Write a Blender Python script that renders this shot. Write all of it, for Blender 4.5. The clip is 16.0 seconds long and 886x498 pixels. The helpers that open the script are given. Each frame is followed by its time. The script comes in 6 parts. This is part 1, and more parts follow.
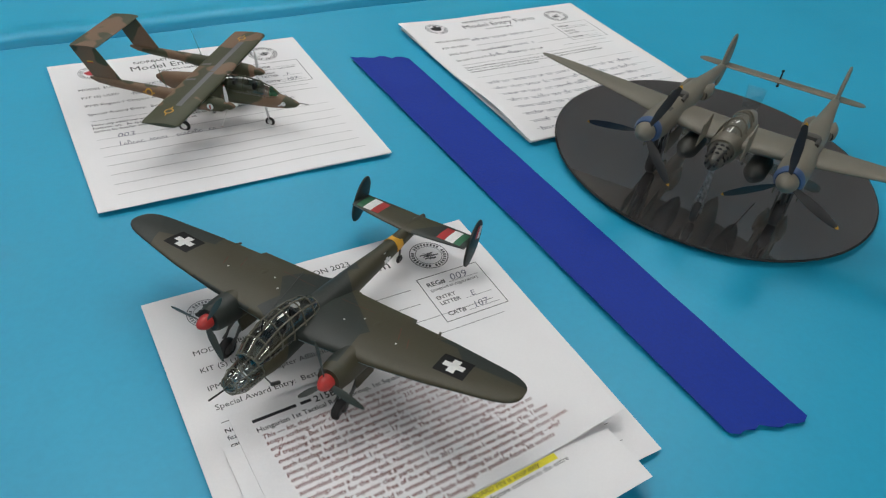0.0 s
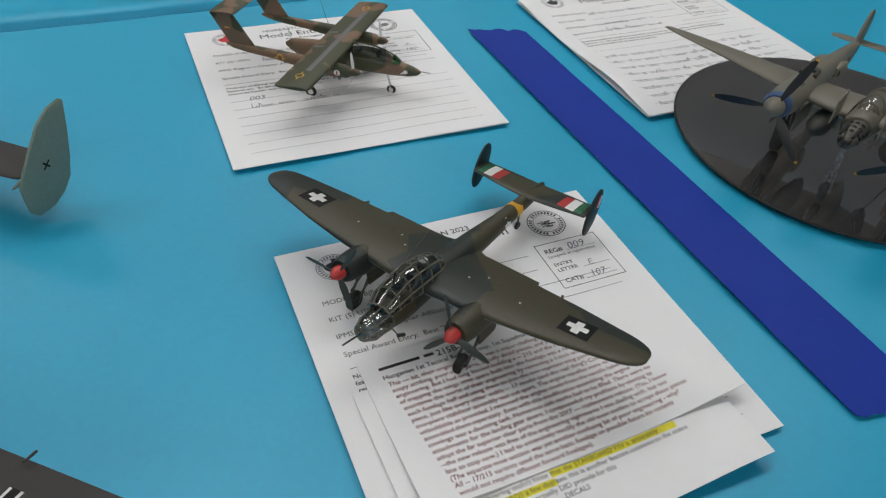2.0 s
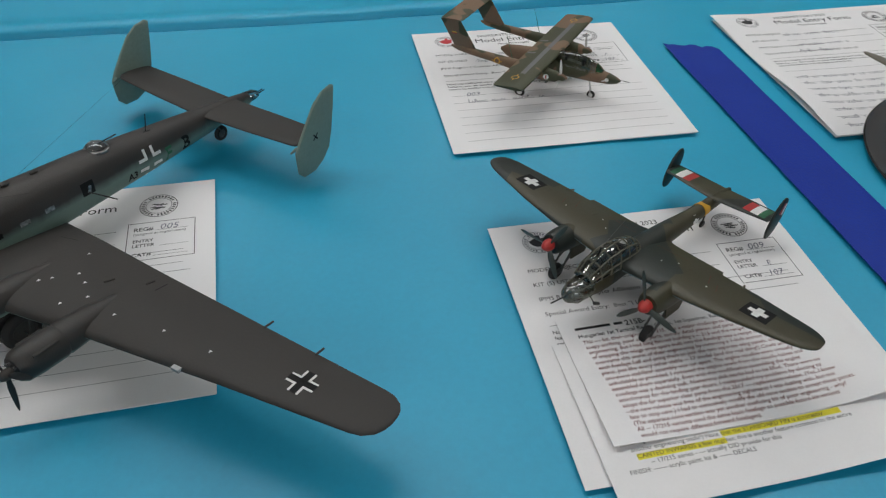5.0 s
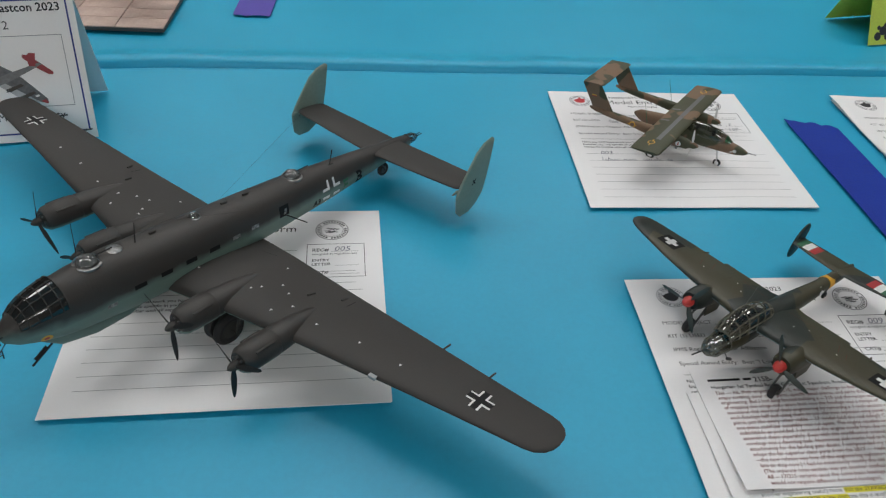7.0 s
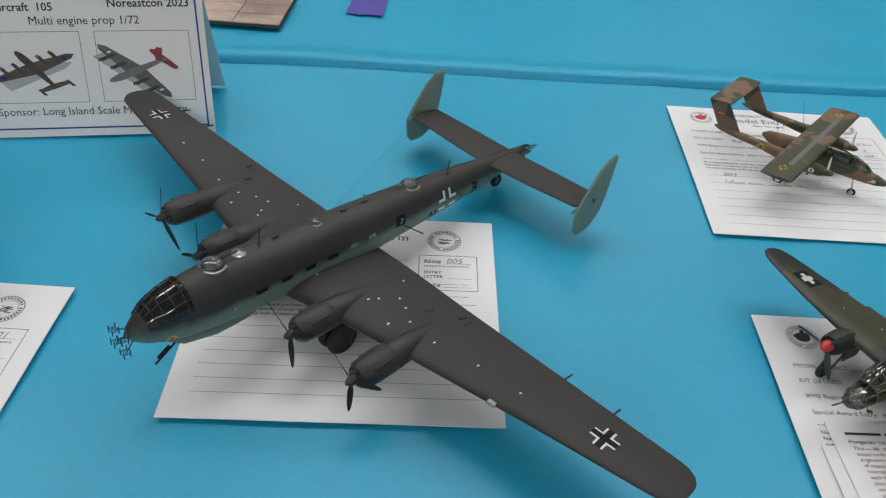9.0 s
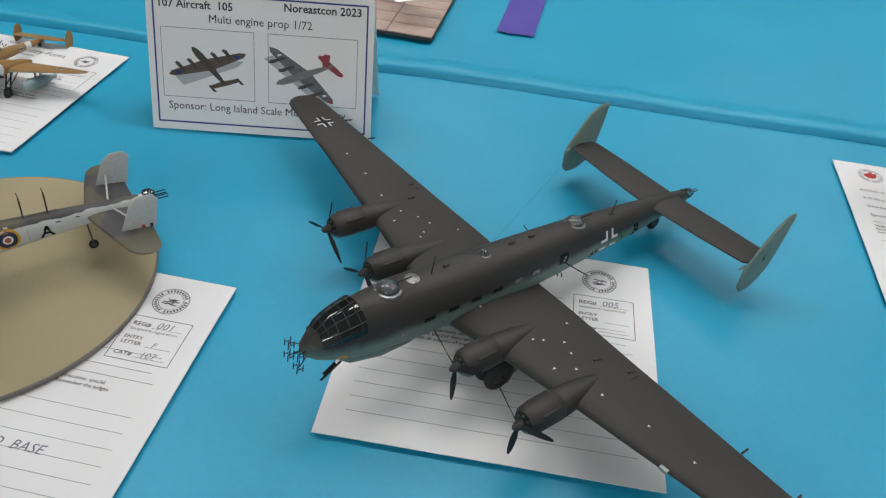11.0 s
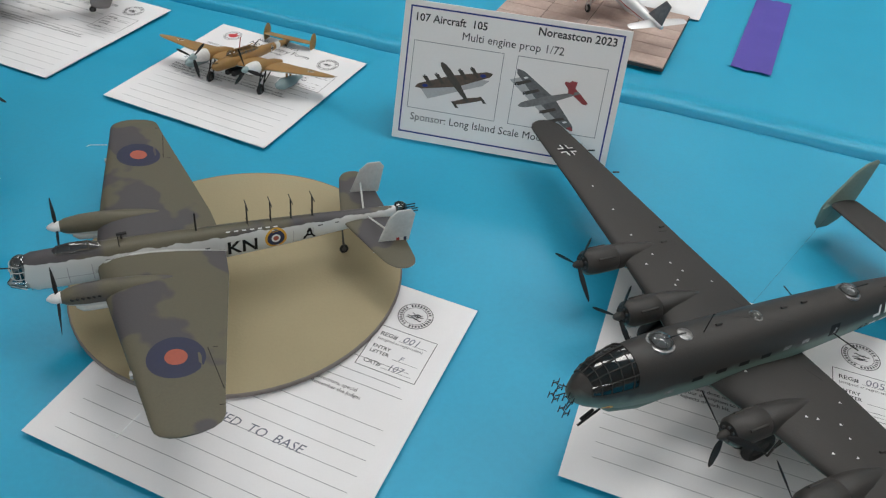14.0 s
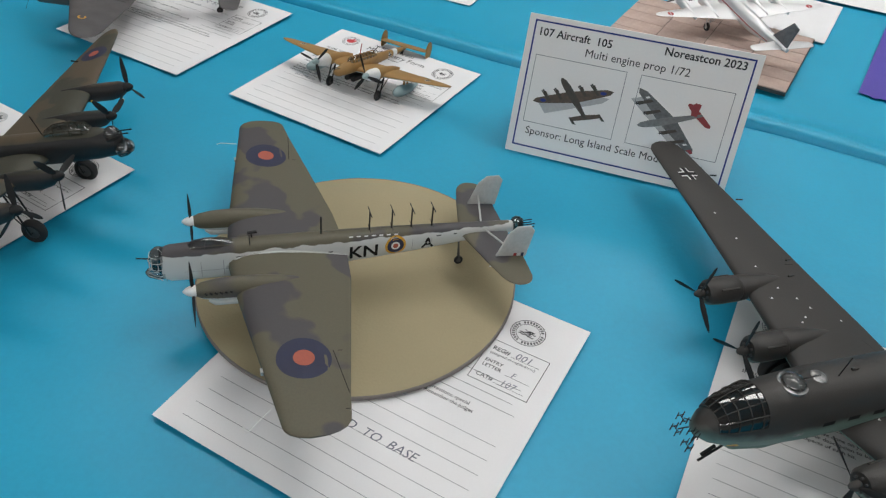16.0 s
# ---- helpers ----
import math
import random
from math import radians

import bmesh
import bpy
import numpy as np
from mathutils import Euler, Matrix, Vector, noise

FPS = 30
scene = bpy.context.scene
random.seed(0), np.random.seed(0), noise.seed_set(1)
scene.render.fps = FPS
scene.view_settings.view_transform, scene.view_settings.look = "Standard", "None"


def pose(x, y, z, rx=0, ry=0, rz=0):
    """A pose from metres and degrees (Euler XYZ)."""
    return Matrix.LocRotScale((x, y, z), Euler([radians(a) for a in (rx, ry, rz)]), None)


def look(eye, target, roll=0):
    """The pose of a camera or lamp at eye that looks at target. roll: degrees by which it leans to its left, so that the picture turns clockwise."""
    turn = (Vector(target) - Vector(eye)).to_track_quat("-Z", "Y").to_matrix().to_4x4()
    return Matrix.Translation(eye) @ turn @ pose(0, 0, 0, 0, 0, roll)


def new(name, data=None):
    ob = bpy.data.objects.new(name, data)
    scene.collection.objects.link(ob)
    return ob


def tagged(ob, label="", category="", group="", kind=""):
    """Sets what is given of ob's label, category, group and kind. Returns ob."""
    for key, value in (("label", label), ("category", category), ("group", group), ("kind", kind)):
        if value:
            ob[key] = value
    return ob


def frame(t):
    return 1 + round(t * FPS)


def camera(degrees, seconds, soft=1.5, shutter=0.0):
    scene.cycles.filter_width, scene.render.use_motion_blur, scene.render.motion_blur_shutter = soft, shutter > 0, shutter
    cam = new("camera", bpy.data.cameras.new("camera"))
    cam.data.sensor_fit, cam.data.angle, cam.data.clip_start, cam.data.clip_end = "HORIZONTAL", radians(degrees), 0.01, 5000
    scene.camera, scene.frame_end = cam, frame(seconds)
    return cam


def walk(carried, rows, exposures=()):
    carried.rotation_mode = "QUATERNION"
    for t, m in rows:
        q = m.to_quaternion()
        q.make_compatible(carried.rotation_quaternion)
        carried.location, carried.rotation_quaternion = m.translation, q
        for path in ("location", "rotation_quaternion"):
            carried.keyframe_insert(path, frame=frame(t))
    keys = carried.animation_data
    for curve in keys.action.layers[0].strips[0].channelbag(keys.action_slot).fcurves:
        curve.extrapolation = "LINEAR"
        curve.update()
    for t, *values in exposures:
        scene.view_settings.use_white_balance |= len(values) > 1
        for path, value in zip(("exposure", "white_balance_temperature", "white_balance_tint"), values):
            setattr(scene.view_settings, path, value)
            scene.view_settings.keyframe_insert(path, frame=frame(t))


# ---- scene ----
from mathutils.bvhtree import BVHTree

cam = camera(61.87, 16.0, soft=1.25)
PATH = [
    (0, -0.0274, -0.4405, 0.3273, -34.18, -39.88, 8.67),
    (0.5, -0.0330, -0.4405, 0.3261, -32.77, -40.06, 8.34),
    (1, -0.0379, -0.4418, 0.3242, -30.96, -40.69, 7.38),
    (1.5, -0.0455, -0.4415, 0.3222, -28.95, -41.37, 6.73),
    (2, -0.0539, -0.4441, 0.3211, -25.88, -41.90, 5.84),
    (2.5, -0.0620, -0.4451, 0.3200, -22.49, -42.57, 4.40),
    (3, -0.0686, -0.4491, 0.3207, -20.04, -43.04, 3.54),
    (3.5, -0.0759, -0.4512, 0.3204, -18.02, -43.41, 3.25),
    (4, -0.0820, -0.4596, 0.3232, -15.38, -43.58, 2.52),
    (6.5, -0.1841, -0.5438, 0.4071, -7.46, -40.34, 3.97),
    (7, -0.1972, -0.5314, 0.4019, -5.90, -40.33, 4.29),
    (7.5, -0.2068, -0.5254, 0.4000, -4.32, -40.52, 3.78),
    (8, -0.2179, -0.5190, 0.4002, -2.72, -40.73, 3.78),
    (8.5, -0.2237, -0.5135, 0.4005, -0.80, -40.94, 3.42),
    (11, -0.3023, -0.4941, 0.4071, 8.72, -41.10, 4.94),
    (11.5, -0.3206, -0.4981, 0.4060, 10.45, -41.05, 4.95),
    (12, -0.3379, -0.4989, 0.4079, 12.90, -41.18, 4.77),
    (12.5, -0.3556, -0.4987, 0.4091, 15.33, -41.27, 4.41),
    (13, -0.3743, -0.5011, 0.4093, 17.53, -41.27, 4.49),
    (13.5, -0.3875, -0.5032, 0.4096, 19.51, -41.24, 4.38),
    (14, -0.3990, -0.5020, 0.4099, 21.47, -41.33, 3.78),
    (14.5, -0.4109, -0.5054, 0.4102, 23.42, -41.42, 3.54),
    (15, -0.4210, -0.5101, 0.4115, 25.37, -41.50, 3.72),
    (15.5, -0.4277, -0.5134, 0.4136, 27.25, -41.45, 3.50),
    (16, -0.4315, -0.5140, 0.4155, 28.94, -41.34, 2.72),
]


def aim(x, y, z, yaw, pitch, roll):
    a, b = radians(yaw), radians(pitch)
    eye = Vector((x, y, z))
    return look(eye, eye + Vector((-math.sin(a) * math.cos(b), math.cos(a) * math.cos(b), math.sin(b))), roll)


walk(cam, [(row[0], aim(*row[1:])) for row in PATH], exposures=((0.0, -0.26), (2.5, -0.38), (4.0, -0.46), (8.0, -0.24), (11.0, -0.14), (16.0, -0.14)))

# ---- world and lights: a hall lit by rows of ceiling panels ----
world = bpy.data.worlds.new("hall_air")
scene.world = world
world.use_nodes = True
world.node_tree.nodes["Background"].inputs[0].default_value = (0.86, 0.93, 1.0, 1)
world.node_tree.nodes["Background"].inputs[1].default_value = 0.05
scene.view_settings.exposure = 0.0
LAMPS = ((-1.9, -3.2, 16.0), (-0.2, -3.2, 16.0), (1.5, -3.2, 16.0), (-1.9, 0.75, 7.6), (-0.2, 0.75, 8.4), (1.5, 0.75, 8.0), (-1.0, 2.6, 7.0), (0.8, 2.6, 7.0))
for lx, ly, watts in LAMPS:
    data = bpy.data.lights.new("ceiling_lamp_light", "AREA")
    data.shape, data.size, data.size_y, data.energy, data.color = "RECTANGLE", 1.2, 0.55, watts, (1.0, 0.985, 0.955)
    lamp = new("ceiling_lamp_light", data)
    lamp.matrix_world = pose(lx, ly, 2.14)


# ---- materials ----
def material(name, colour, rough=0.5, metal=0.0, colour2=None, scale=40.0, mix=0.5, bump=0.0, bump_scale=400.0, spec=0.5, detail=4.0, sharp=0.0, coat=0.0, grain=1.0):
    """A noise-varied surface: two colours blended by a broad noise, fine relief and uneven gloss."""
    m = bpy.data.materials.new(name)
    m.use_nodes = True
    n, l = m.node_tree.nodes, m.node_tree.links
    b = n["Principled BSDF"]
    b.inputs["Metallic"].default_value = metal
    b.inputs["Specular IOR Level"].default_value = spec
    b.inputs["Coat Weight"].default_value = coat
    tc = n.new("ShaderNodeTexCoord")
    c2 = colour2 or tuple(c * 0.86 for c in colour)
    no = n.new("ShaderNodeTexNoise")
    no.inputs["Scale"].default_value, no.inputs["Detail"].default_value = scale, detail
    l.new(tc.outputs["Object"], no.inputs["Vector"])
    ramp = n.new("ShaderNodeMapRange")
    w = 0.22 * (1 - sharp) + 0.006
    ramp.inputs["From Min"].default_value, ramp.inputs["From Max"].default_value = mix - w, mix + w
    l.new(no.outputs["Fac"], ramp.inputs["Value"])
    mx = n.new("ShaderNodeMix")
    mx.data_type = "RGBA"
    mx.inputs["A"].default_value, mx.inputs["B"].default_value = (*colour, 1), (*c2, 1)
    l.new(ramp.outputs["Result"], mx.inputs["Factor"])
    fine = n.new("ShaderNodeTexNoise")
    fine.inputs["Scale"].default_value, fine.inputs["Detail"].default_value = bump_scale, 5
    l.new(tc.outputs["Object"], fine.inputs["Vector"])
    wear = n.new("ShaderNodeMix")
    wear.data_type = "RGBA"
    wear.blend_type = "MULTIPLY"
    grey = n.new("ShaderNodeMapRange")
    grey.inputs["To Min"].default_value, grey.inputs["To Max"].default_value = 1 - 0.18 * grain, 1 + 0.16 * grain
    l.new(fine.outputs["Fac"], grey.inputs["Value"])
    wear.inputs["Factor"].default_value = 1.0
    l.new(mx.outputs["Result"], wear.inputs["A"])
    l.new(grey.outputs["Result"], wear.inputs["B"])
    l.new(wear.outputs["Result"], b.inputs["Base Color"])
    rr = n.new("ShaderNodeMapRange")
    rr.inputs["To Min"].default_value, rr.inputs["To Max"].default_value = max(0, rough - 0.08), min(1, rough + 0.08)
    l.new(fine.outputs["Fac"], rr.inputs["Value"])
    l.new(rr.outputs["Result"], b.inputs["Roughness"])
    if bump:
        bp = n.new("ShaderNodeBump")
        bp.inputs["Strength"].default_value, bp.inputs["Distance"].default_value = bump, 0.001
        l.new(fine.outputs["Fac"], bp.inputs["Height"])
        l.new(bp.outputs["Normal"], b.inputs["Normal"])
    return m


def two_sided_paint(name, top, low, level, wobble=0.0015, top2=None, scale=25.0, soft=0.001, mix=0.5):
    """Aircraft paint: a camouflage above a wavy line at height level (metres, in the part's own space), another colour below."""
    m = material(name, top, 0.55, 0, top2, scale, mix, 0.15, 900, sharp=0.85, detail=2.5)
    n, l = m.node_tree.nodes, m.node_tree.links
    b = n["Principled BSDF"]
    old = b.inputs["Base Color"].links[0].from_socket
    tc = next(x for x in n if x.type == "TEX_COORD")
    sep = n.new("ShaderNodeSeparateXYZ")
    l.new(tc.outputs["Object"], sep.inputs[0])
    no = n.new("ShaderNodeTexNoise")
    no.inputs["Scale"].default_value = 90
    l.new(tc.outputs["Object"], no.inputs["Vector"])
    ma = n.new("ShaderNodeMath")
    ma.operation = "MULTIPLY_ADD"
    ma.inputs[1].default_value = wobble * 4
    l.new(no.outputs["Fac"], ma.inputs[0])
    l.new(sep.outputs["Z"], ma.inputs[2])
    rg = n.new("ShaderNodeMapRange")
    rg.inputs["From Min"].default_value, rg.inputs["From Max"].default_value = level + 2 * wobble - soft, level + 2 * wobble + soft
    l.new(ma.outputs[0], rg.inputs["Value"])
    mx = n.new("ShaderNodeMix")
    mx.data_type = "RGBA"
    mx.inputs["A"].default_value = (*low, 1)
    l.new(rg.outputs["Result"], mx.inputs["Factor"])
    l.new(old, mx.inputs["B"])
    l.new(mx.outputs["Result"], b.inputs["Base Color"])
    return m


def splinter(name, a, b, scale=20.0, rough=0.5):
    """Straight-edged patches of two paint colours."""
    m = material(name, a, rough, 0, None, 30, 0.5, 0.1, 700)
    n, l = m.node_tree.nodes, m.node_tree.links
    mx = next(x for x in n if x.type == "MIX" and x.blend_type == "MIX")
    tc = next(x for x in n if x.type == "TEX_COORD")
    flat = n.new("ShaderNodeMapping")
    flat.inputs["Scale"].default_value = (1.0, 0.8, 0.15)
    vo = n.new("ShaderNodeTexVoronoi")
    vo.inputs["Scale"].default_value = scale
    step = n.new("ShaderNodeMath")
    step.operation = "GREATER_THAN"
    step.inputs[1].default_value = 0.47
    sep = n.new("ShaderNodeSeparateColor")
    l.new(tc.outputs["Object"], flat.inputs["Vector"])
    l.new(flat.outputs["Vector"], vo.inputs["Vector"])
    l.new(vo.outputs["Color"], sep.inputs[0])
    l.new(sep.outputs[0], step.inputs[0])
    for k in list(mx.inputs["Factor"].links):
        l.remove(k)
    l.new(step.outputs[0], mx.inputs["Factor"])
    mx.inputs["B"].default_value = (*b, 1)
    return m


def clear(name, tint=(0.90, 0.94, 0.95), rough=0.06):
    """Thin clear plastic: see-through, with a gloss that grows at a slant."""
    m = bpy.data.materials.new(name)
    m.use_nodes = True
    n, l = m.node_tree.nodes, m.node_tree.links
    n.remove(n["Principled BSDF"])
    see, gloss, fres, mx = n.new("ShaderNodeBsdfTransparent"), n.new("ShaderNodeBsdfGlossy"), n.new("ShaderNodeFresnel"), n.new("ShaderNodeMixShader")
    see.inputs["Color"].default_value = (*tint, 1)
    gloss.inputs["Roughness"].default_value = rough
    fres.inputs["IOR"].default_value = 1.9
    l.new(fres.outputs[0], mx.inputs["Fac"])
    l.new(see.outputs[0], mx.inputs[1])
    l.new(gloss.outputs[0], mx.inputs[2])
    l.new(mx.outputs[0], n["Material Output"].inputs["Surface"])
    return m


CLOTH = material("turquoise_table_cover", (0.017, 0.355, 0.560), 0.42, 0, (0.012, 0.320, 0.515), 6, 0.5, 0.12, 260, spec=0.4, grain=0.4)
PAPER = material("white_paper", (0.80, 0.79, 0.80), 0.75, 0, (0.765, 0.755, 0.765), 18, 0.5, 0.05, 700, spec=0.25, grain=0.15)
INK = material("black_ink", (0.05, 0.05, 0.055), 0.7, spec=0.2)
GREY_INK = material("grey_print", (0.22, 0.22, 0.24), 0.7, spec=0.2)
PEN_INK = material("pen_ink", (0.17, 0.18, 0.23), 0.7, spec=0.2)
BROWN_INK = material("red_brown_ink", (0.19, 0.036, 0.034), 0.7, spec=0.2)
RED_INK = material("red_print", (0.55, 0.06, 0.07), 0.7, spec=0.2)
HIGHLIGHT = material("yellow_highlighter", (0.80, 0.72, 0.06), 0.7, spec=0.2)
NAVY_INK = material("navy_border_print", (0.035, 0.055, 0.26), 0.6, spec=0.2)
BLUE_TAPE = material("dark_blue_tape", (0.005, 0.030, 0.29), 0.55, 0, (0.006, 0.034, 0.31), 30, 0.5, 0.25, 500, spec=0.22)
PURPLE_TAPE = material("purple_tape", (0.085, 0.060, 0.38), 0.5, 0, (0.07, 0.05, 0.34), 30, 0.5, 0.2, 500)
RUBBER = material("black_rubber", (0.018, 0.018, 0.019), 0.75)
STEEL = material("dark_steel", (0.10, 0.10, 0.10), 0.5, 0.5)
SOOT = material("gun_black", (0.02, 0.02, 0.021), 0.6, 0.0, spec=0.25)
BRIGHT = material("bare_metal", (0.62, 0.63, 0.64), 0.3, 0.9)
GLASS = clear("clear_plastic")
WHITE_DECAL = material("white_decal", (0.78, 0.78, 0.77), 0.5)
BLACK_DECAL = material("black_decal", (0.008, 0.008, 0.009), 0.6, spec=0.2)
RED_DECAL = material("red_decal", (0.42, 0.03, 0.03), 0.5)
DULL_RED = material("dull_red_decal", (0.40, 0.095, 0.06), 0.6)
NAVY_DECAL = material("navy_decal", (0.018, 0.022, 0.06), 0.6)
YELLOW_DECAL = material("yellow_decal", (0.70, 0.36, 0.03), 0.5)
GREEN_DECAL = material("green_decal", (0.02, 0.13, 0.06), 0.5)


# ---- mesh helpers ----
MM = 0.001


def finish(bm, angle=38):
    bmesh.ops.recalc_face_normals(bm, faces=bm.faces)
    for f in bm.faces:
        f.smooth = True
    for e in bm.edges:
        if len(e.link_faces) == 2 and e.calc_face_angle(0) > radians(angle):
            e.smooth = False


def part(name, bm, mats, parent=None, label="", place=None):
    """One mesh object out of a bmesh, under parent if one is given."""
    me = bpy.data.meshes.new(name)
    finish(bm)
    bm.to_mesh(me)
    bm.free()
    for m in mats if isinstance(mats, (list, tuple)) else [mats]:
        me.materials.append(m)
    ob = new(name, me)
    ob.parent = parent
    if place is not None:
        ob.matrix_basis = place
    return tagged(ob, label)


def skin(bm, rings, closed=True, caps=True, mat=0):
    """Faces between successive rings of points."""
    vs = [[bm.verts.new(p) for p in ring] for ring in rings]
    n = len(vs[0])
    made = []
    for a, b in zip(vs, vs[1:]):
        for i in range(n if closed else n - 1):
            j = (i + 1) % n
            made.append(bm.faces.new((a[i], a[j], b[j], b[i])))
    if caps and closed:
        made += [bm.faces.new(vs[0]), bm.faces.new(vs[-1])]
    for f in made:
        f.material_index = mat
    return made


def hull(bm, sections, y=0.0, n=24, mat=0):
    """A body along x. A section: x, centre z, half width, height above, depth below, and the squareness (2 is an ellipse), in mm."""
    rings = []
    for x, cz, hw, up, dn, *sq in sections:
        p = 2.0 / (sq[0] if sq else 2.0)
        ring = []
        for k in range(n):
            a = 2 * math.pi * k / n
            c, s = math.cos(a), math.sin(a)
            ring.append(Vector((x, y + hw * math.copysign(abs(c) ** p, c), cz + (up if s > 0 else dn) * math.copysign(abs(s) ** p, s))) * MM)
        rings.append(ring)
    return skin(bm, rings, mat=mat)


FOIL = (0.0, 0.012, 0.05, 0.12, 0.25, 0.42, 0.62, 0.82, 1.0)


def foil_ring(xle, xte, t, put):
    """A closed aerofoil outline; put turns (x, height) into a point."""
    c = xle - xte
    up = [(xle - u * c, t * c * 5 * (0.2969 * math.sqrt(u) - 0.126 * u - 0.3516 * u * u + 0.2843 * u**3 - 0.1005 * u**4)) for u in FOIL]
    return [put(x, h * 1.15 + 0.12) for x, h in up] + [put(x, -h * 0.85 - 0.12) for x, h in reversed(up)]


def plane(bm, stations, side=1, low_mat=1):
    """A wing or tail surface: stations of y, leading x, trailing x, z, thickness ratio, in mm. The underside takes low_mat."""
    rings = [foil_ring(xl, xt, t, lambda x, h, y=y, z=z: Vector((x, side * y, z + h)) * MM) for y, xl, xt, z, t in stations]
    made = skin(bm, rings)
    bm.normal_update()
    k = len(FOIL)
    n = 2 * k
    for i, f in enumerate(made[: -2]):
        f.material_index = low_mat if (i % n) >= k - 1 and (i % n) < n - 1 else 0
    return made


def rounded(stations, y1, steps=(0.35, 0.62, 0.82, 0.94, 0.99), back=0.5, sq=2.4):
    """Adds a rounded tip out to y1 after the last station."""
    y0, xl, xt, z, t = stations[-1]
    pz = stations[-2]
    slope = (z - pz[3]) / max(y0 - pz[0], 1e-6)
    sl, st = (xl - pz[1]) / (y0 - pz[0]), (xt - pz[2]) / (y0 - pz[0])
    out = list(stations)
    for k in steps:
        y = y0 + (y1 - y0) * k
        a, b = xl + sl * (y - y0), xt + st * (y - y0)
        mid, half = a * back + b * (1 - back), (1 - k**sq) ** (1 / sq)
        out.append((y, mid + (a - mid) * half, mid + (b - mid) * half, z + slope * (y - y0), t))
    return out


def upright(bm, outline, y, thick, mat=0):
    """A vertical plate (fin) of an x-z outline at y, with thinner rim."""
    cx = sum(p[0] for p in outline) / len(outline)
    cz = sum(p[1] for p in outline) / len(outline)
    def ring(k, dy):
        return [Vector((cx + (x - cx) * k, y + dy, cz + (z - cz) * k)) * MM for x, z in outline]
    return skin(bm, [ring(0.86, -thick / 2), ring(0.97, -thick / 3), ring(1.0, 0), ring(0.97, thick / 3), ring(0.86, thick / 2)], mat=mat)


def oval(cx, cz, rx, rz, n=20, lean=0.0, sq=2.0):
    p = 2 / sq
    out = []
    for k in range(n):
        a = 2 * math.pi * k / n
        c, s = math.cos(a), math.sin(a)
        z = rz * math.copysign(abs(s) ** p, s)
        out.append((cx + rx * math.copysign(abs(c) ** p, c) - lean * z, cz + z))
    return out


def tube(bm, a, b, r, r2=None, n=8, mat=0):
    """A round bar between two points, in mm."""
    a, b = Vector(a) * MM, Vector(b) * MM
    w = (b - a).normalized()
    u = w.orthogonal().normalized()
    v = w.cross(u)
    r2 = r if r2 is None else r2
    return skin(bm, [[a + (u * math.cos(2 * math.pi * k / n) + v * math.sin(2 * math.pi * k / n)) * r * MM for k in range(n)],
                     [b + (u * math.cos(2 * math.pi * k / n) + v * math.sin(2 * math.pi * k / n)) * r2 * MM for k in range(n)]], mat=mat)


def lathe(bm, profile, centre, axis="x", n=20, mat=0, caps=True):
    """A turned body: profile of (along, radius) in mm round an axis through centre."""
    rings = []
    for s, r in profile:
        ring = []
        for k in range(n):
            c, d = r * math.cos(2 * math.pi * k / n), r * math.sin(2 * math.pi * k / n)
            p = {"x": (s, c, d), "y": (c, s, d), "z": (c, d, s)}[axis]
            ring.append(Vector([centre[i] + p[i] for i in range(3)]) * MM)
        rings.append(ring)
    return skin(bm, rings, caps=caps, mat=mat)


def box(bm, lo, hi, mat=0):
    x0, y0, z0, x1, y1, z1 = (*lo, *hi)
    return skin(bm, [[Vector(p) * MM for p in ((x0, y0, z), (x1, y0, z), (x1, y1, z), (x0, y1, z))] for z in (z0, z1)], mat=mat)


def tree_of(*obs):
    """A ray-casting tree over meshes, in their things' space."""
    vs, fs = [], []
    for o in obs:
        k = len(vs)
        vs += [o.matrix_basis @ v.co for v in o.data.vertices]
        fs += [[k + i for i in p.vertices] for p in o.data.polygons]
    return BVHTree.FromPolygons(vs, fs)


def lay(bm, tree, faces2d, way, lift=0.12, mat=0, flip=False):
    """Lays flat faces (lists of 2D points, mm) on a surface. way z+: (x, y) seen from above; y+ or y-: (x, z) seen from a side."""
    for poly in faces2d:
        pts = []
        for a, b in poly:
            if way == "z":
                o, d = Vector((a, b, 150)) * MM, Vector((0, 0, -1))
            else:
                s = 1 if way == "y+" else -1
                o, d = Vector((a, s * 150, b)) * MM, Vector((0, -s, 0))
            hit, nor, _, _ = tree.ray_cast(o, d)
            if hit is None:
                pts = None
                break
            pts.append(bm.verts.new(hit - d * lift * MM))
        if pts:
            bm.faces.new(pts).material_index = mat


def grid_rect(cx, cy, w, h, turn=0.0, n=4, m=4):
    c, s = math.cos(radians(turn)), math.sin(radians(turn))
    def q(i, j):
        u, v = (i / n - 0.5) * w, (j / m - 0.5) * h
        return (cx + c * u - s * v, cy + s * u + c * v)
    return [[q(i, j), q(i + 1, j), q(i + 1, j + 1), q(i, j + 1)] for i in range(n) for j in range(m)]


def grid_disc(cx, cy, r0, r1, n=28, rings=3, squash=1.0):
    out = []
    for k in range(rings):
        a, b = r0 + (r1 - r0) * k / rings, r0 + (r1 - r0) * (k + 1) / rings
        for i in range(n):
            t0, t1 = 2 * math.pi * i / n, 2 * math.pi * (i + 1) / n
            p = [(cx + r * math.cos(t), cy + r * squash * math.sin(t)) for r, t in ((a, t0), (b, t0), (b, t1), (a, t1))]
            out.append(p if a > 0 else p[1:])
    return out


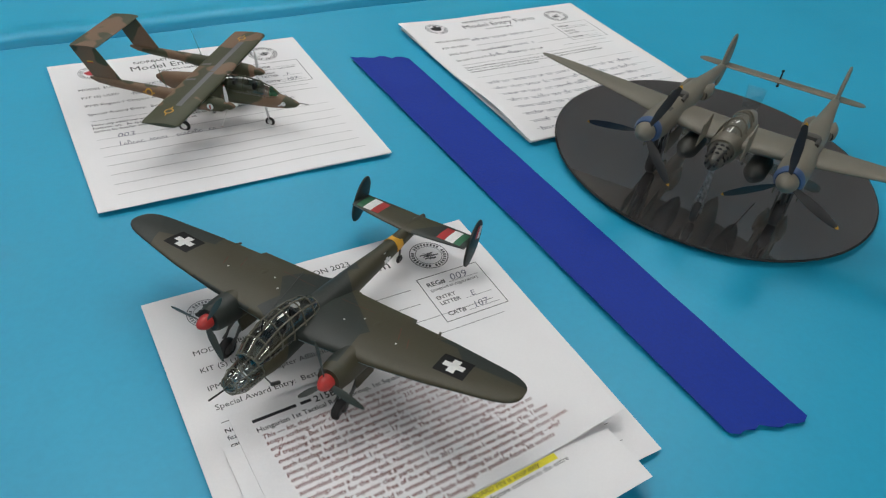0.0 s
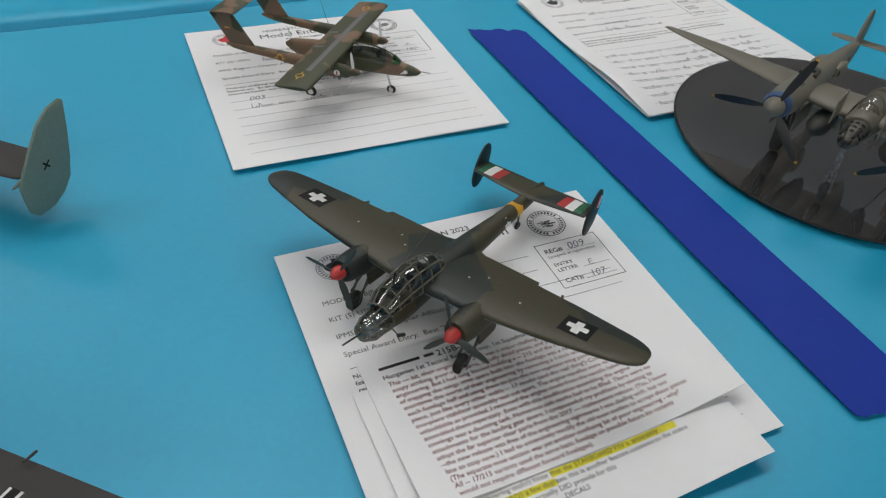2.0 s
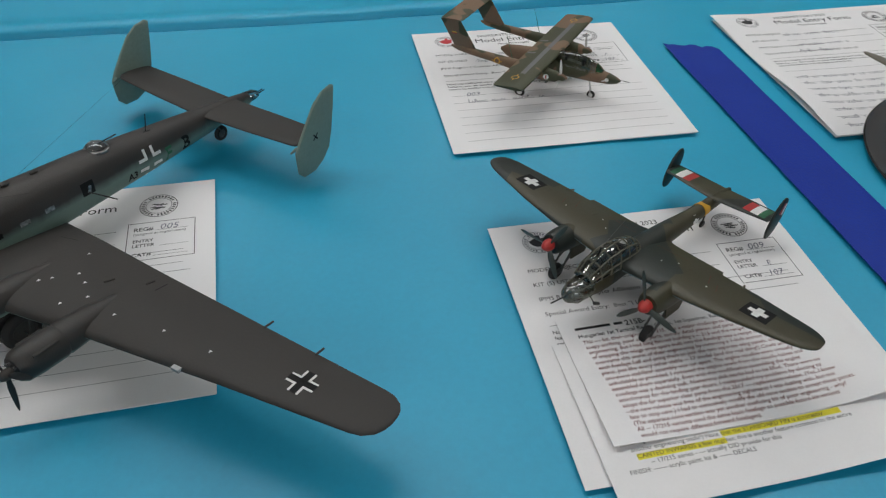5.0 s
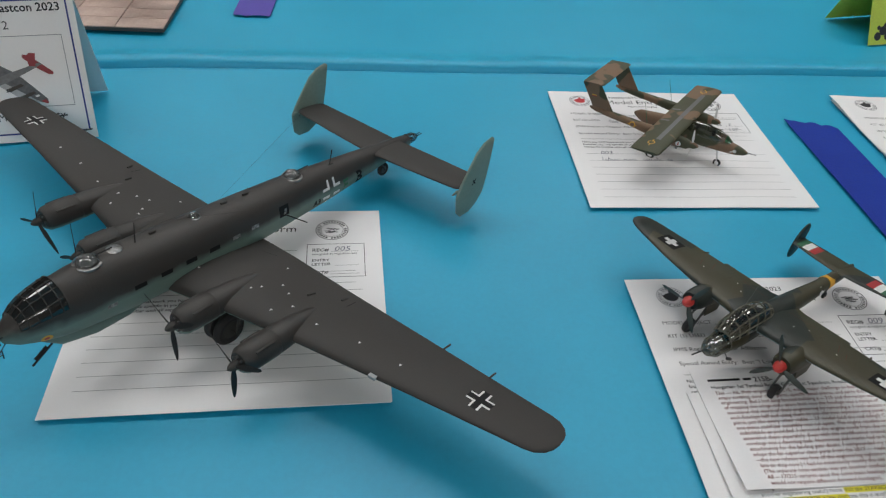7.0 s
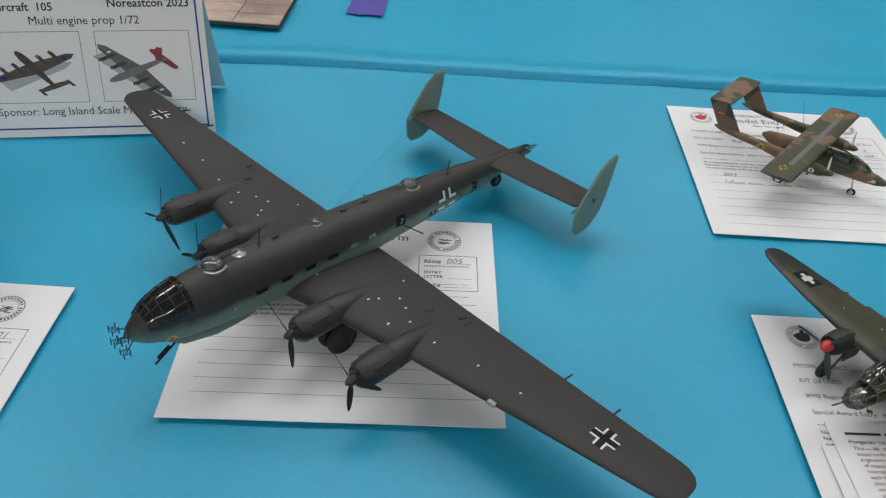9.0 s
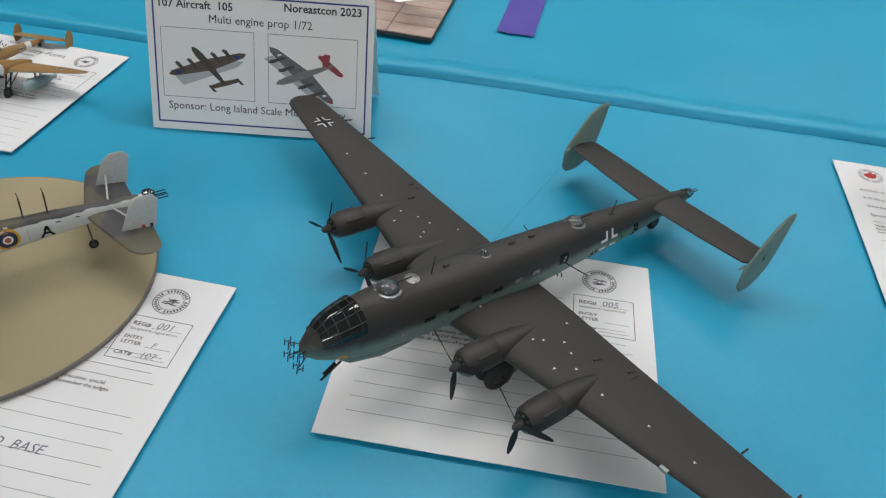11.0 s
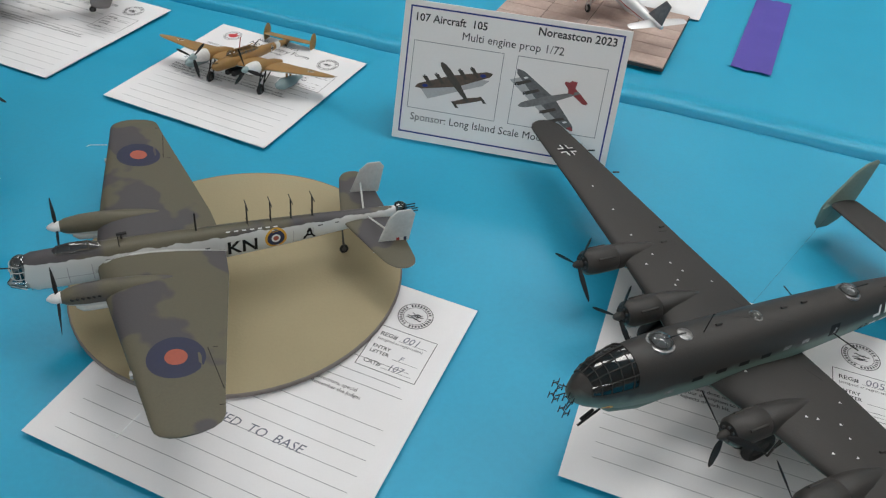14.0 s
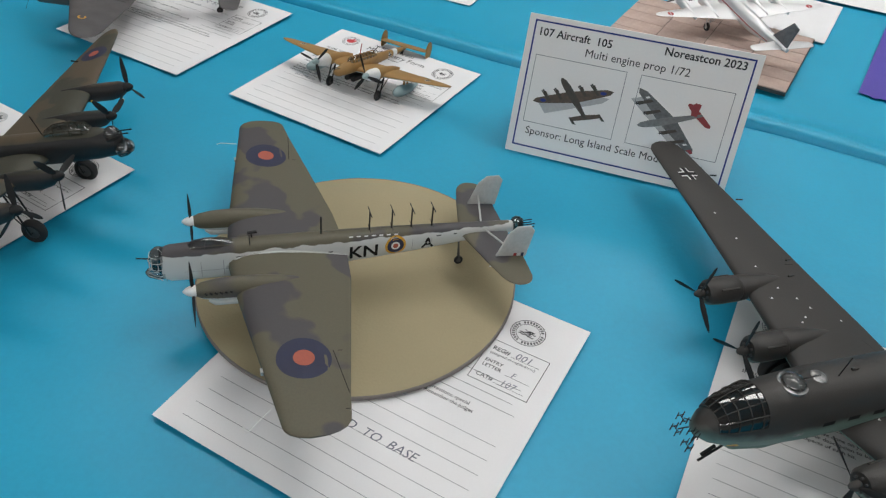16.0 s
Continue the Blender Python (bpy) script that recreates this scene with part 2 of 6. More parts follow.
def marking(name, tree, layers, parent, label="", lift=0.12):
    """A painted or transfer marking: layers of (faces, way, material), each a little above the last."""
    bm = bmesh.new()
    mats = []
    for i, (faces, way, m) in enumerate(layers):
        mats.append(m)
        lay(bm, tree, faces, way, lift + 0.08 * i, i)
    me = bpy.data.meshes.new(name)
    bm.to_mesh(me)
    bm.free()
    for m in mats:
        me.materials.append(m)
    ob = new(name, me)
    ob.parent = parent
    return tagged(ob, label)


def letters(text, size, bold=0.0, shear=0.0, align="LEFT"):
    """The triangles of a text in Blender's own font, as a list of 2D faces, in the size's unit."""
    cu = bpy.data.curves.new("letters", "FONT")
    cu.body, cu.size, cu.resolution_u, cu.offset, cu.shear, cu.align_x = text, size, 2, bold, shear, align
    ob = bpy.data.objects.new("letters", cu)
    me = bpy.data.meshes.new_from_object(ob)
    faces = [[(me.vertices[i].co.x, me.vertices[i].co.y) for i in p.vertices] for p in me.polygons]
    bpy.data.objects.remove(ob)
    bpy.data.curves.remove(cu)
    bpy.data.meshes.remove(me)
    return faces


def moved(faces, dx, dy, sx=1.0, sy=1.0, turn=0.0):
    c, s = math.cos(radians(turn)), math.sin(radians(turn))
    return [[(dx + c * x * sx - s * y * sy, dy + s * x * sx + c * y * sy) for x, y in f] for f in faces]


def thing(name, label, category, m, group=""):
    ob = new(name)
    ob.empty_display_size = 0.02
    ob.matrix_basis = m
    return tagged(ob, label, category, group)


def stand(x, y, z, yaw, pitch, roll=0.0, long=1.0, wide=1.0):
    """The pose of an aircraft: nose along +x, left wing +y; yaw of the nose, pitch nose up, roll left wing up; its length and span as shares of the plan's."""
    return Matrix.Translation((x, y, z)) @ Matrix.Rotation(radians(yaw), 4, "Z") @ Matrix.Rotation(radians(-pitch), 4, "Y") @ Matrix.Rotation(radians(roll), 4, "X") @ Matrix.Diagonal((long, wide, 1.0, 1.0))


def ground_under(z, pitch, x):
    """The height of the table, in mm in the aircraft's own space, under its point x."""
    return -(z * 1000 + x * math.sin(radians(pitch))) / math.cos(radians(pitch))


def propeller(parent, hub, radius, blades, first, blade_mat, spin_mat, spin=(4.0, 3.4), tip_mat=None, wide=2.4, spin_label=""):
    """A propeller on hub: a spinner turned round x, and twisted blades."""
    prop = new("propeller")
    prop.parent = parent
    prop.matrix_basis = Matrix.Translation(Vector(hub) * MM)
    ln, r = spin
    bm = bmesh.new()
    lathe(bm, [(-ln * 0.55, r * 0.97), (0, r), (ln * 0.35, r * 0.86), (ln * 0.7, r * 0.58), (ln * 0.93, r * 0.26), (ln, r * 0.06)], (0, 0, 0), n=18)
    part("spinner", bm, spin_mat, prop, spin_label)
    shape = ((0.0, 0.42, 55), (0.16, 0.62, 48), (0.38, 1.0, 34), (0.62, 0.98, 24), (0.84, 0.74, 18), (0.96, 0.42, 15), (1.0, 0.12, 14))
    bm = bmesh.new()
    rings = []
    for k, w, tw in shape:
        a, half, th = radians(tw), wide * w, 0.45 - 0.3 * k
        d, e = Vector((math.sin(a), math.cos(a), 0)), Vector((math.cos(a), -math.sin(a), 0))
        base = Vector((0, 0, radius * k))
        rings.append([(base + d * half * u + e * th * v) * MM for u, v in ((-1, 0), (-0.4, 1), (0.5, 0.8), (1, 0), (0.5, -0.5), (-0.4, -0.6))])
    faces = skin(bm, rings)
    if tip_mat:
        for f in faces:
            if sum(v.co.z for v in f.verts) / len(f.verts) > radius * 0.91 * MM:
                f.material_index = 1
    first_blade = part("blade", bm, [blade_mat, tip_mat] if tip_mat else blade_mat, prop)
    for i in range(blades):
        b = first_blade if i == 0 else new("blade", first_blade.data)
        b.parent = prop
        b.matrix_basis = Matrix.Rotation(radians(first + 360 * i / blades), 4, "X")
    return prop


def wheel(parent, centre, r, w, hub_mat, lean=0.0):
    ob = new("wheel")
    ob.parent = parent
    ob.matrix_basis = Matrix.Translation(Vector(centre) * MM) @ Matrix.Rotation(radians(lean), 4, "X")
    bm = bmesh.new()
    lathe(bm, [(-w * 0.32, r * 0.52), (-w * 0.5, r * 0.66), (-w * 0.48, r * 0.85), (-w * 0.25, r * 0.98), (0, r), (w * 0.25, r * 0.98), (w * 0.48, r * 0.85), (w * 0.5, r * 0.66), (w * 0.32, r * 0.52)], (0, 0, 0), "y", 24)
    part("tyre", bm, RUBBER, ob)
    bm = bmesh.new()
    lathe(bm, [(-w * 0.36, r * 0.1), (-w * 0.4, r * 0.3), (-w * 0.36, r * 0.54), (w * 0.36, r * 0.54), (w * 0.4, r * 0.3), (w * 0.36, r * 0.1)], (0, 0, 0), "y", 16)
    part("hub", bm, hub_mat, ob)
    return ob


def bars(name, parent, mat, pieces, label=""):
    """Thin bars joined into one part: (a, b, r) in mm."""
    bm = bmesh.new()
    for a, b, r in pieces:
        tube(bm, a, b, r, n=6)
    return part(name, bm, mat, parent, label)


# ---- the tables ----
SEAM = ((-2.6, 0.20), (-1.15, 0.225), (-0.95, 0.232), (-0.79, 0.236), (-0.45, 0.262), (-0.20, 0.268), (0.05, 0.273), (0.26, 0.284), (2.4, 0.33))


def seam_y(x):
    for (x0, y0), (x1, y1) in zip(SEAM, SEAM[1:]):
        if x <= x1:
            return y0 + (y1 - y0) * (x - x0) / (x1 - x0)
    return SEAM[-1][1]


def cover_sheet(bm, near, xs, rows):
    """A table cover as a grid of x by distance from the seam, with soft creases and a rolled edge at the seam."""
    vs = []
    for x in xs:
        col = []
        for d in rows:
            s = -1 if near else 1
            y = seam_y(x) + s * d
            z = 0.0014 * noise.noise((x * 4.0, y * 4.0, 3.1)) + 0.0008 * noise.noise((x * 13, y * 6, 9.0)) + 0.0003 * noise.noise((x * 50, y * 30, 5.0)) - 0.0021
            z += 0.0007 * math.exp(-((y - 0.070 - 0.01 * noise.noise((x * 3, 0, 1))) / 0.004) ** 2) + 0.0006 * math.exp(-((y + 0.40) / 0.005) ** 2) + 0.0005 * math.exp(-((x + 0.02 + 0.02 * y) / 0.004) ** 2)
            wob = 0.5 + 0.5 * noise.noise((x * 7, 2.0 + s, 0))
            if near:
                z += 0.0005 * math.exp(-((d - 0.012) / 0.01) ** 2) - 0.022 * math.exp(-(d / 0.0035) ** 2)
            else:
                z += (0.0020 + 0.0022 * wob) * math.exp(-((d - 0.020) / 0.013) ** 2) - 0.022 * math.exp(-(d / 0.0055) ** 2)
            col.append(bm.verts.new((x, y, z)))
        vs.append(col)
    for a, b in zip(vs, vs[1:]):
        for i in range(len(rows) - 1):
            bm.faces.new((a[i], b[i], b[i + 1], a[i + 1]))


def steps(a, b, n):
    return [a + (b - a) * k / n for k in range(n + 1)]


XS = steps(-2.6, 2.4, 260)
for nm, near, rows, lab in (("table_cover_near", True, steps(0, 0.03, 14) + steps(0.034, 0.9, 70), "turquoise plastic cover on the near display table"),
                            ("table_cover_far", False, steps(0, 0.05, 18) + steps(0.056, 1.4, 70), "turquoise plastic cover on the far display table, rolled at its edge")):
    bm = bmesh.new()
    cover_sheet(bm, near, XS, rows)
    tagged(part(nm, bm, CLOTH), lab, "table cover", kind="structure")
bm = bmesh.new()
box(bm, (-2600, -640, -40), (2400, 100, -26))
tagged(part("table_top_near", bm, material("board", (0.35, 0.33, 0.30), 0.7)), "folding table board under its cover", "table", kind="structure")
bm = bmesh.new()
box(bm, (-2600, 330, -40), (2400, 1660, -26))
tagged(part("table_top_far", bm, bpy.data.materials["board"]), "folding table board under its cover", "table", kind="structure")

# the hall round the tables
HALL = material("hall_wall_paint", (0.70, 0.69, 0.67), 0.8, 0, (0.66, 0.65, 0.63), 1.2)
CEIL = material("ceiling_tile", (0.72, 0.72, 0.73), 0.9)
FLOOR = material("hall_carpet", (0.40, 0.38, 0.36), 0.9, 0, (0.34, 0.32, 0.30), 8)


def slab(name, lo, hi, mat, lab, cat):
    bm = bmesh.new()
    box(bm, [v * 1000 for v in lo], [v * 1000 for v in hi])
    return tagged(part(name, bm, mat), lab, cat, kind="structure")


slab("floor", (-6, -5, -0.80), (6, 7, -0.75), FLOOR, "dark carpet floor of the hall", "floor")
slab("ceiling", (-6, -5, 2.20), (6, 7, 2.28), CEIL, "pale tiled ceiling of the hall", "ceiling")
slab("wall_north", (-6, 7, -0.80), (6, 7.12, 2.28), HALL, "plain painted hall wall", "wall")
slab("wall_south", (-6, -5.12, -0.80), (6, -5, 2.28), HALL, "plain painted hall wall", "wall")
slab("wall_east", (6, -5, -0.80), (6.12, 7, 2.28), HALL, "plain painted hall wall", "wall")
slab("wall_west", (-6.12, -5, -0.80), (-6, 7, 2.28), HALL, "plain painted hall wall", "wall")


# ---- papers ----
LETTER = 0.2159


class Sheet:
    """A sheet of paper with its lower left corner at (x, y), turned by yaw. h(u, v): its height over the table, from its lower left corner."""

    def __init__(self, name, label, x, y, yaw, w, h, base=0.0, curl=0.0006, seed=0.0, lifts=(), thick=0.0004, cat="paper sheet", group=""):
        self.w, self.hh, self.base, self.curl, self.seed, self.lifts = w, h, base, curl, seed, lifts
        n, m = 26, 26
        bm = bmesh.new()
        top = [[bm.verts.new((u, v, self.z(u, v) + thick)) for v in steps(0, h, m)] for u in steps(0, w, n)]
        low = [[bm.verts.new((u, v, self.z(u, v))) for v in steps(0, h, m)] for u in steps(0, w, n)]
        for i in range(n):
            for j in range(m):
                bm.faces.new((top[i][j], top[i + 1][j], top[i + 1][j + 1], top[i][j + 1]))
                bm.faces.new((low[i][j], low[i][j + 1], low[i + 1][j + 1], low[i + 1][j]))
        for j in range(m):
            for i in (0, n):
                bm.faces.new((top[i][j], top[i][j + 1], low[i][j + 1], low[i][j]))
        for i in range(n):
            for j in (0, m):
                bm.faces.new((top[i][j], top[i + 1][j], low[i + 1][j], low[i][j]))
        self.thick = thick
        self.ob = part(name, bm, PAPER, None, "", pose(x, y, 0, 0, 0, yaw))
        tagged(self.ob, label, cat, group)

    def z(self, u, v):
        z = self.base + self.curl * (1 + noise.noise((u * 14 + self.seed, v * 14, self.seed)))
        for cu, cv, r, up in self.lifts:
            z += up * math.exp(-(((u - cu) ** 2 + (v - cv) ** 2) / (r * r)))
        return z

    def print(self, name, faces, mat, label="", lift=0.00012):
        """Lays 2D faces (metres from the lower left corner) on the sheet as one printed part."""
        vs, fs = [], []
        for f in faces:
            k = len(vs)
            vs += [(u, v, self.z(u, v) + self.thick + lift) for u, v in f]
            fs.append(list(range(k, k + len(f))))
        me = bpy.data.meshes.new(name)
        me.from_pydata(vs, [], fs)
        me.materials.append(mat)
        ob = new(name, me)
        ob.parent = self.ob
        return tagged(ob, label)


def hline(u0, u1, v, t=0.00035, n=12):
    us = steps(u0, u1, n)
    return [[(a, v), (b, v), (b, v + t), (a, v + t)] for a, b in zip(us, us[1:])]


def vline(u, v0, v1, t=0.00035, n=6):
    vs = steps(v0, v1, n)
    return [[(u, a), (u + t, a), (u + t, b), (u, b)] for a, b in zip(vs, vs[1:])]


def text_at(s, u, v, size, bold=0.0, shear=0.0):
    return moved(letters(s, size, 0.0 if "M" in s else bold * size, shear), u, v)


def ribbon(pts, t):
    """A pen stroke of width t along 2D points."""
    out = []
    for (a, b), (c, d) in zip(pts, pts[1:]):
        k = math.hypot(c - a, d - b) or 1.0
        nx, ny = -(d - b) / k * t / 2, (c - a) / k * t / 2
        out.append([(a - nx, b - ny), (c - nx, d - ny), (c + nx, d + ny), (a + nx, b + ny)])
    return out


def scrawl(u, v, w, size, rnd):
    """A line of handwriting that cannot be read: bowls, stems and hooks in word-like groups."""
    out, x, left = [], u, rnd.randint(3, 7)
    while x < u + w:
        step = size * rnd.uniform(0.34, 0.52)
        h = size * (0.95 if rnd.random() < 0.22 else 0.5) * rnd.uniform(0.85, 1.1)
        kind, y, t = rnd.random(), v + rnd.uniform(-0.04, 0.06) * size, size * 0.09
        if kind < 0.45:
            a0 = rnd.uniform(0.2, 1.2)
            out += ribbon([(x + step * (0.4 + 0.4 * math.cos(a0 + 5.2 * k / 7)), y + 0.25 * size * (1 + math.sin(a0 + 5.2 * k / 7))) for k in range(8)], t)
        elif kind < 0.75:
            out += ribbon([(x, y), (x + 0.06 * size, y + h), (x + 0.2 * size, y + h * 0.9), (x + step * 0.75, y)], t)
        else:
            out += ribbon([(x + 0.1 * size, y + h), (x, y + 0.1 * size), (x + step * 0.6, y + 0.03 * size)], t)
        x += step
        left -= 1
        if not left:
            x, left = x + size * rnd.uniform(0.4, 0.9), rnd.randint(2, 7)
    return out


def ring_logo(u, v, r):
    out = moved(grid_disc(0, 0, r * 0.955, r, 32, 1), u, v)
    out += moved(grid_disc(0, 0, r * 0.66, r * 0.69, 28, 1), u, v)
    for k in range(30):
        if k % 10 in (4,):
            continue
        a = 2 * math.pi * k / 30
        out += moved([[(-0.05 * r, 0.74 * r), (0.05 * r, 0.74 * r), (0.05 * r, 0.9 * r), (-0.05 * r, 0.9 * r)]], u, v, 1, 1, math.degrees(a))
    return out


def crest(u, v, r, rnd):
    """The map-like blot inside the round seal."""
    out = []
    for k in range(9):
        a = rnd.uniform(-0.5, 0.4) * r
        b = rnd.uniform(-0.35, 0.35) * r
        out += moved(letters("~", r * 0.9, 0.01 * r), u + a - 0.2 * r, v + b - 0.35 * r)
    out += grid_rect(u, v + 0.08 * r, 0.75 * r, 0.07 * r, 25, 3, 1) + grid_rect(u - 0.05 * r, v + 0.12 * r, 0.7 * r, 0.06 * r, -30, 3, 1) + grid_rect(u + 0.1 * r, v - 0.2 * r, 0.6 * r, 0.05 * r, 5, 3, 1)
    return out


def entry_form(label, x, y, yaw, h=0.212, seed=1, reg="", letter="", cat="", hand=(), plain=(), red_seal=True, lifts=(), base=0.0, w=LETTER, curl=0.0006, second=True):
    """A printed show entry form, folded under at its foot."""
    rnd = random.Random(seed)
    s = Sheet("entry_form", label, x, y, yaw, w, h, base + (0.0006 if second else 0), curl, seed * 3.7, lifts, group="entry forms")
    if second:
        bm = bmesh.new()
        vs = [bm.verts.new(p) for p in ((0.0006, 0.0012, base + 0.0002), (w - 0.001, 0.0004, base + 0.0002), (w - 0.0015, h - 0.004, base + 0.0002), (0.001, h - 0.004, base + 0.0002))]
        r = bmesh.ops.extrude_face_region(bm, geom=[bm.faces.new(vs)])
        bmesh.ops.translate(bm, verts=[e for e in r["geom"] if isinstance(e, bmesh.types.BMVert)], vec=(0, 0, 0.0004))
        part("folded_under_leaf", bm, PAPER, s.ob)
    T = h
    kx = w / LETTER
    head = text_at("NOREASTCON 2023", 0.066, T - 0.0155, 0.0066, 0.005) + text_at("Model Entry Form", 0.061, T - 0.0275, 0.0118, 0.008) + text_at("Please Print Legibly", 0.083, T - 0.0345, 0.0042, 0.01)
    lab = []
    for k, t in enumerate(("MODEL SUBJECT", "KIT (S) USED", "IPMS Region 1 Chapter Affiliation", "Special Award Entry:  Best \"I Love NY\" Aircraft")):
        v = T - 0.051 - 0.0135 * k
        lab += text_at(t, 0.016, v, 0.0052)
        end = 0.150 if k < 2 else 0.195
        start = 0.016 + 0.0031 * len(t) if k < 3 else 0.14
        lab += hline(start, end, v - 0.0006)
    lab += hline(0.016, 0.2, T - 0.1005)
    note = []
    for k, t in enumerate(("Note any additional work you have done on your entry, modifications, corrections, special", "features, etc.  Be specific in your description to be properly evaluated.  Remember the judges", "cannot be familiar with all aspects of each kit.")):
        note += text_at(t, 0.016, T - 0.1075 - 0.0047 * k, 0.0042, 0.008)
    rules = []
    v = T - 0.128
    while v > 0.010:
        rules += hline(0.016, 0.2, v)
        v -= 0.0122
    b0, b1, c0, c1 = 0.1575, 0.2020, T - 0.0855, T - 0.0450
    frame_lines = hline(b0, b1, c0, 0.0005, 4) + hline(b0, b1, c1, 0.0005, 4) + vline(b0, c0, c1, 0.0005, 4) + vline(b1, c0, c1 + 0.0005, 0.0005, 4)
    frame_lines += text_at("REG#", b0 + 0.004, c1 - 0.0088, 0.0054, 0.015) + text_at("(assigned at registration)", b0 + 0.004, c1 - 0.0132, 0.0035) + text_at("ENTRY", b0 + 0.004, c1 - 0.0212, 0.0044, 0.012) + text_at("LETTER", b0 + 0.004, c1 - 0.0262, 0.0044, 0.012) + text_at("CAT#", b0 + 0.004, c1 - 0.0362, 0.0050, 0.012)
    frame_lines += hline(b0 + 0.019, b1 - 0.004, c1 - 0.0094, 0.0003, 2) + hline(b0 + 0.022, b1 - 0.004, c1 - 0.0268, 0.0003, 2) + hline(b0 + 0.018, b1 - 0.004, c1 - 0.0368, 0.0003, 2)
    s.print("printed_text", [[(a * kx, b) for a, b in f] for f in head + lab + note + frame_lines], INK)
    for k in range(len(rules) // 12):
        s.print("ruled_line", [[(a * kx, b) for a, b in f] for f in rules[12 * k : 12 * k + 12]], GREY_INK)
    s.print("show_seal", [[(a * kx, b) for a, b in f] for f in ring_logo(0.177, T - 0.0260, 0.0132) + crest(0.177, T - 0.0260, 0.0092, rnd)], INK, "round black printed seal")
    s.print("club_seal", [[(a * kx, b) for a, b in f] for f in ring_logo(0.032, T - 0.021, 0.0115)], GREY_INK, "round printed club seal")
    blot = grid_disc(0.032, T - 0.021, 0, 0.0058, 14, 1, 0.8) + grid_rect(0.032, T - 0.019, 0.013, 0.0032, 12, 3, 1) + grid_rect(0.033, T - 0.0165, 0.003, 0.006, 0, 1, 3)
    s.print("seal_emblem", [[(a * kx, b) for a, b in f] for f in blot], RED_INK if red_seal else INK)
    pen = []
    for t, u, dv, size in ((reg, b0 + 0.021, 0.0088, 0.0085), (letter, b0 + 0.026, 0.0262, 0.0065), (cat, b0 + 0.022, 0.0362, 0.0075)):
        if t:
            pen += text_at(t, u, c1 - dv, size, 0.0, 0.2)
    for t, u, v, size in hand:
        pen += text_at(t, u, v, size, 0.0, 0.25)
    for u, v, w2, size in plain:
        pen += scrawl(u, v, w2, size, rnd)
    if pen:
        tagged(s.print("handwriting", [[(a * kx, b) for a, b in f] for f in pen], PEN_INK), kind="stuff")
    return s


WRITTEN = ((0.060, 0.1625, 0.055, 0.006), (0.055, 0.149, 0.04, 0.006))
entry_form("white entry form under the camouflage twin-boom aircraft", -0.0100, -0.0020, 1.2, 0.217, 2, "", "F", "107", (("003", 0.03, 0.0885, 0.0085),), WRITTEN + ((0.030, 0.0765, 0.07, 0.0065),), True, w=0.2205)
entry_form("white entry form under the dark green twin-engine bomber", 0.0030, -0.3140, 1.5, 0.2150, 3, "009", "E", "107", (), ((0.075, 0.163, 0.035, 0.006),), False, base=0.0, w=0.221)
entry_form("white entry form under the large grey bomber", -0.4176, -0.2326, 3.1, 0.2102, 4, "005", "", "", (), (), False, w=0.2265)
entry_form("white entry form under the round tan base", -0.7365, -0.3510, 0.8, 0.2245, 5, "001", "F", "107", (("ATTACHED  TO  BASE", 0.066, 0.0595, 0.0096),), ((0.03, 0.094, 0.05, 0.007),), False, w=0.2235)
entry_form("white entry form under the sand-coloured twin-engine fighter", -0.9860, -0.0095, -1.2, 0.2000, 6, "", "", "", (), ((0.03, 0.0885, 0.03, 0.006), (0.03, 0.0765, 0.05, 0.0065)), True, w=0.2025)
entry_form("white entry form with dense pencil writing, curling up at one side", 0.3295, -0.0215, 2.2, 0.2395, 7, "", "", "", (), tuple((0.02, 0.011 + 0.0122 * k, 0.165, 0.0065) for k in range(8)) + ((0.055, 0.185, 0.07, 0.0065),) + WRITTEN, False, lifts=((-0.01, 0.06, 0.05, 0.005), (0.0, 0.23, 0.04, 0.003)), w=0.234)
entry_form("white entry form under the night bomber", -1.1835, -0.361, -2, 0.205, 8, "", "", "", (), (), False)
entry_form("white entry form under the grey propeller aircraft", -1.2684, -0.0095, -0.4, 0.2016, 9, "", "", "", (), WRITTEN, False, w=0.205)

# typed history sheets laid over the dark green bomber's form
BODY = ("This --- kit, their original ------ 215, was a major challenge to build: pieces by",
        "soapy scribing, poor clear parts, spindly detail pieces, and parts that were good",
        "engineering. But I had long fancied building a -- 215 and the recipe was a",
        "of trapping the wings onto spars built into the fuselage was a recipe of",
        "overcame this worst of their engineering by removing a 1-inch section of the",
        "each fuselage half and using them to join the two separate wing panels, the",
        "piece, just like every other viable -- 17 model (and the real thing!) Cowls and",
        "one-piece stabilizer assembly was cut apart. The engine nacelles were virtually",
        "unbuildable as provided. I removed the engine cowls from the nacelle halves and",
        "assembled them separately. Even with this modification assembling the engine",
        "cowlings was a daunting task. Numerous sink marks had to be filled. There were no",
        "attachments for the landing gear doors. I compounded my problems by electing to",
        "adopt the far superior clear parts from the 2017 --- replacement release. (Yes, I know",
        "--the new release was free of the engineering nightmares I was dealing with, but too",
        "late to stop now.) I had to extensively modify the old nose section to accept these pieces.",
        "(The separate nose section was yet another confusing bit of poor engineering - why?",
        "All -- 17/215 variants used the same basic fuselage so possible future kit variants",
        "would not require different forward fuselages).")
low = Sheet("history_sheet", "white typed sheet with yellow highlighted lines, lower of two", 0.0185, -0.3315, 3.0, 0.185, 0.115, 0.0022, 0.0008, 4.0, ((0.18, 0.0, 0.05, 0.004),), group="typed sheets")
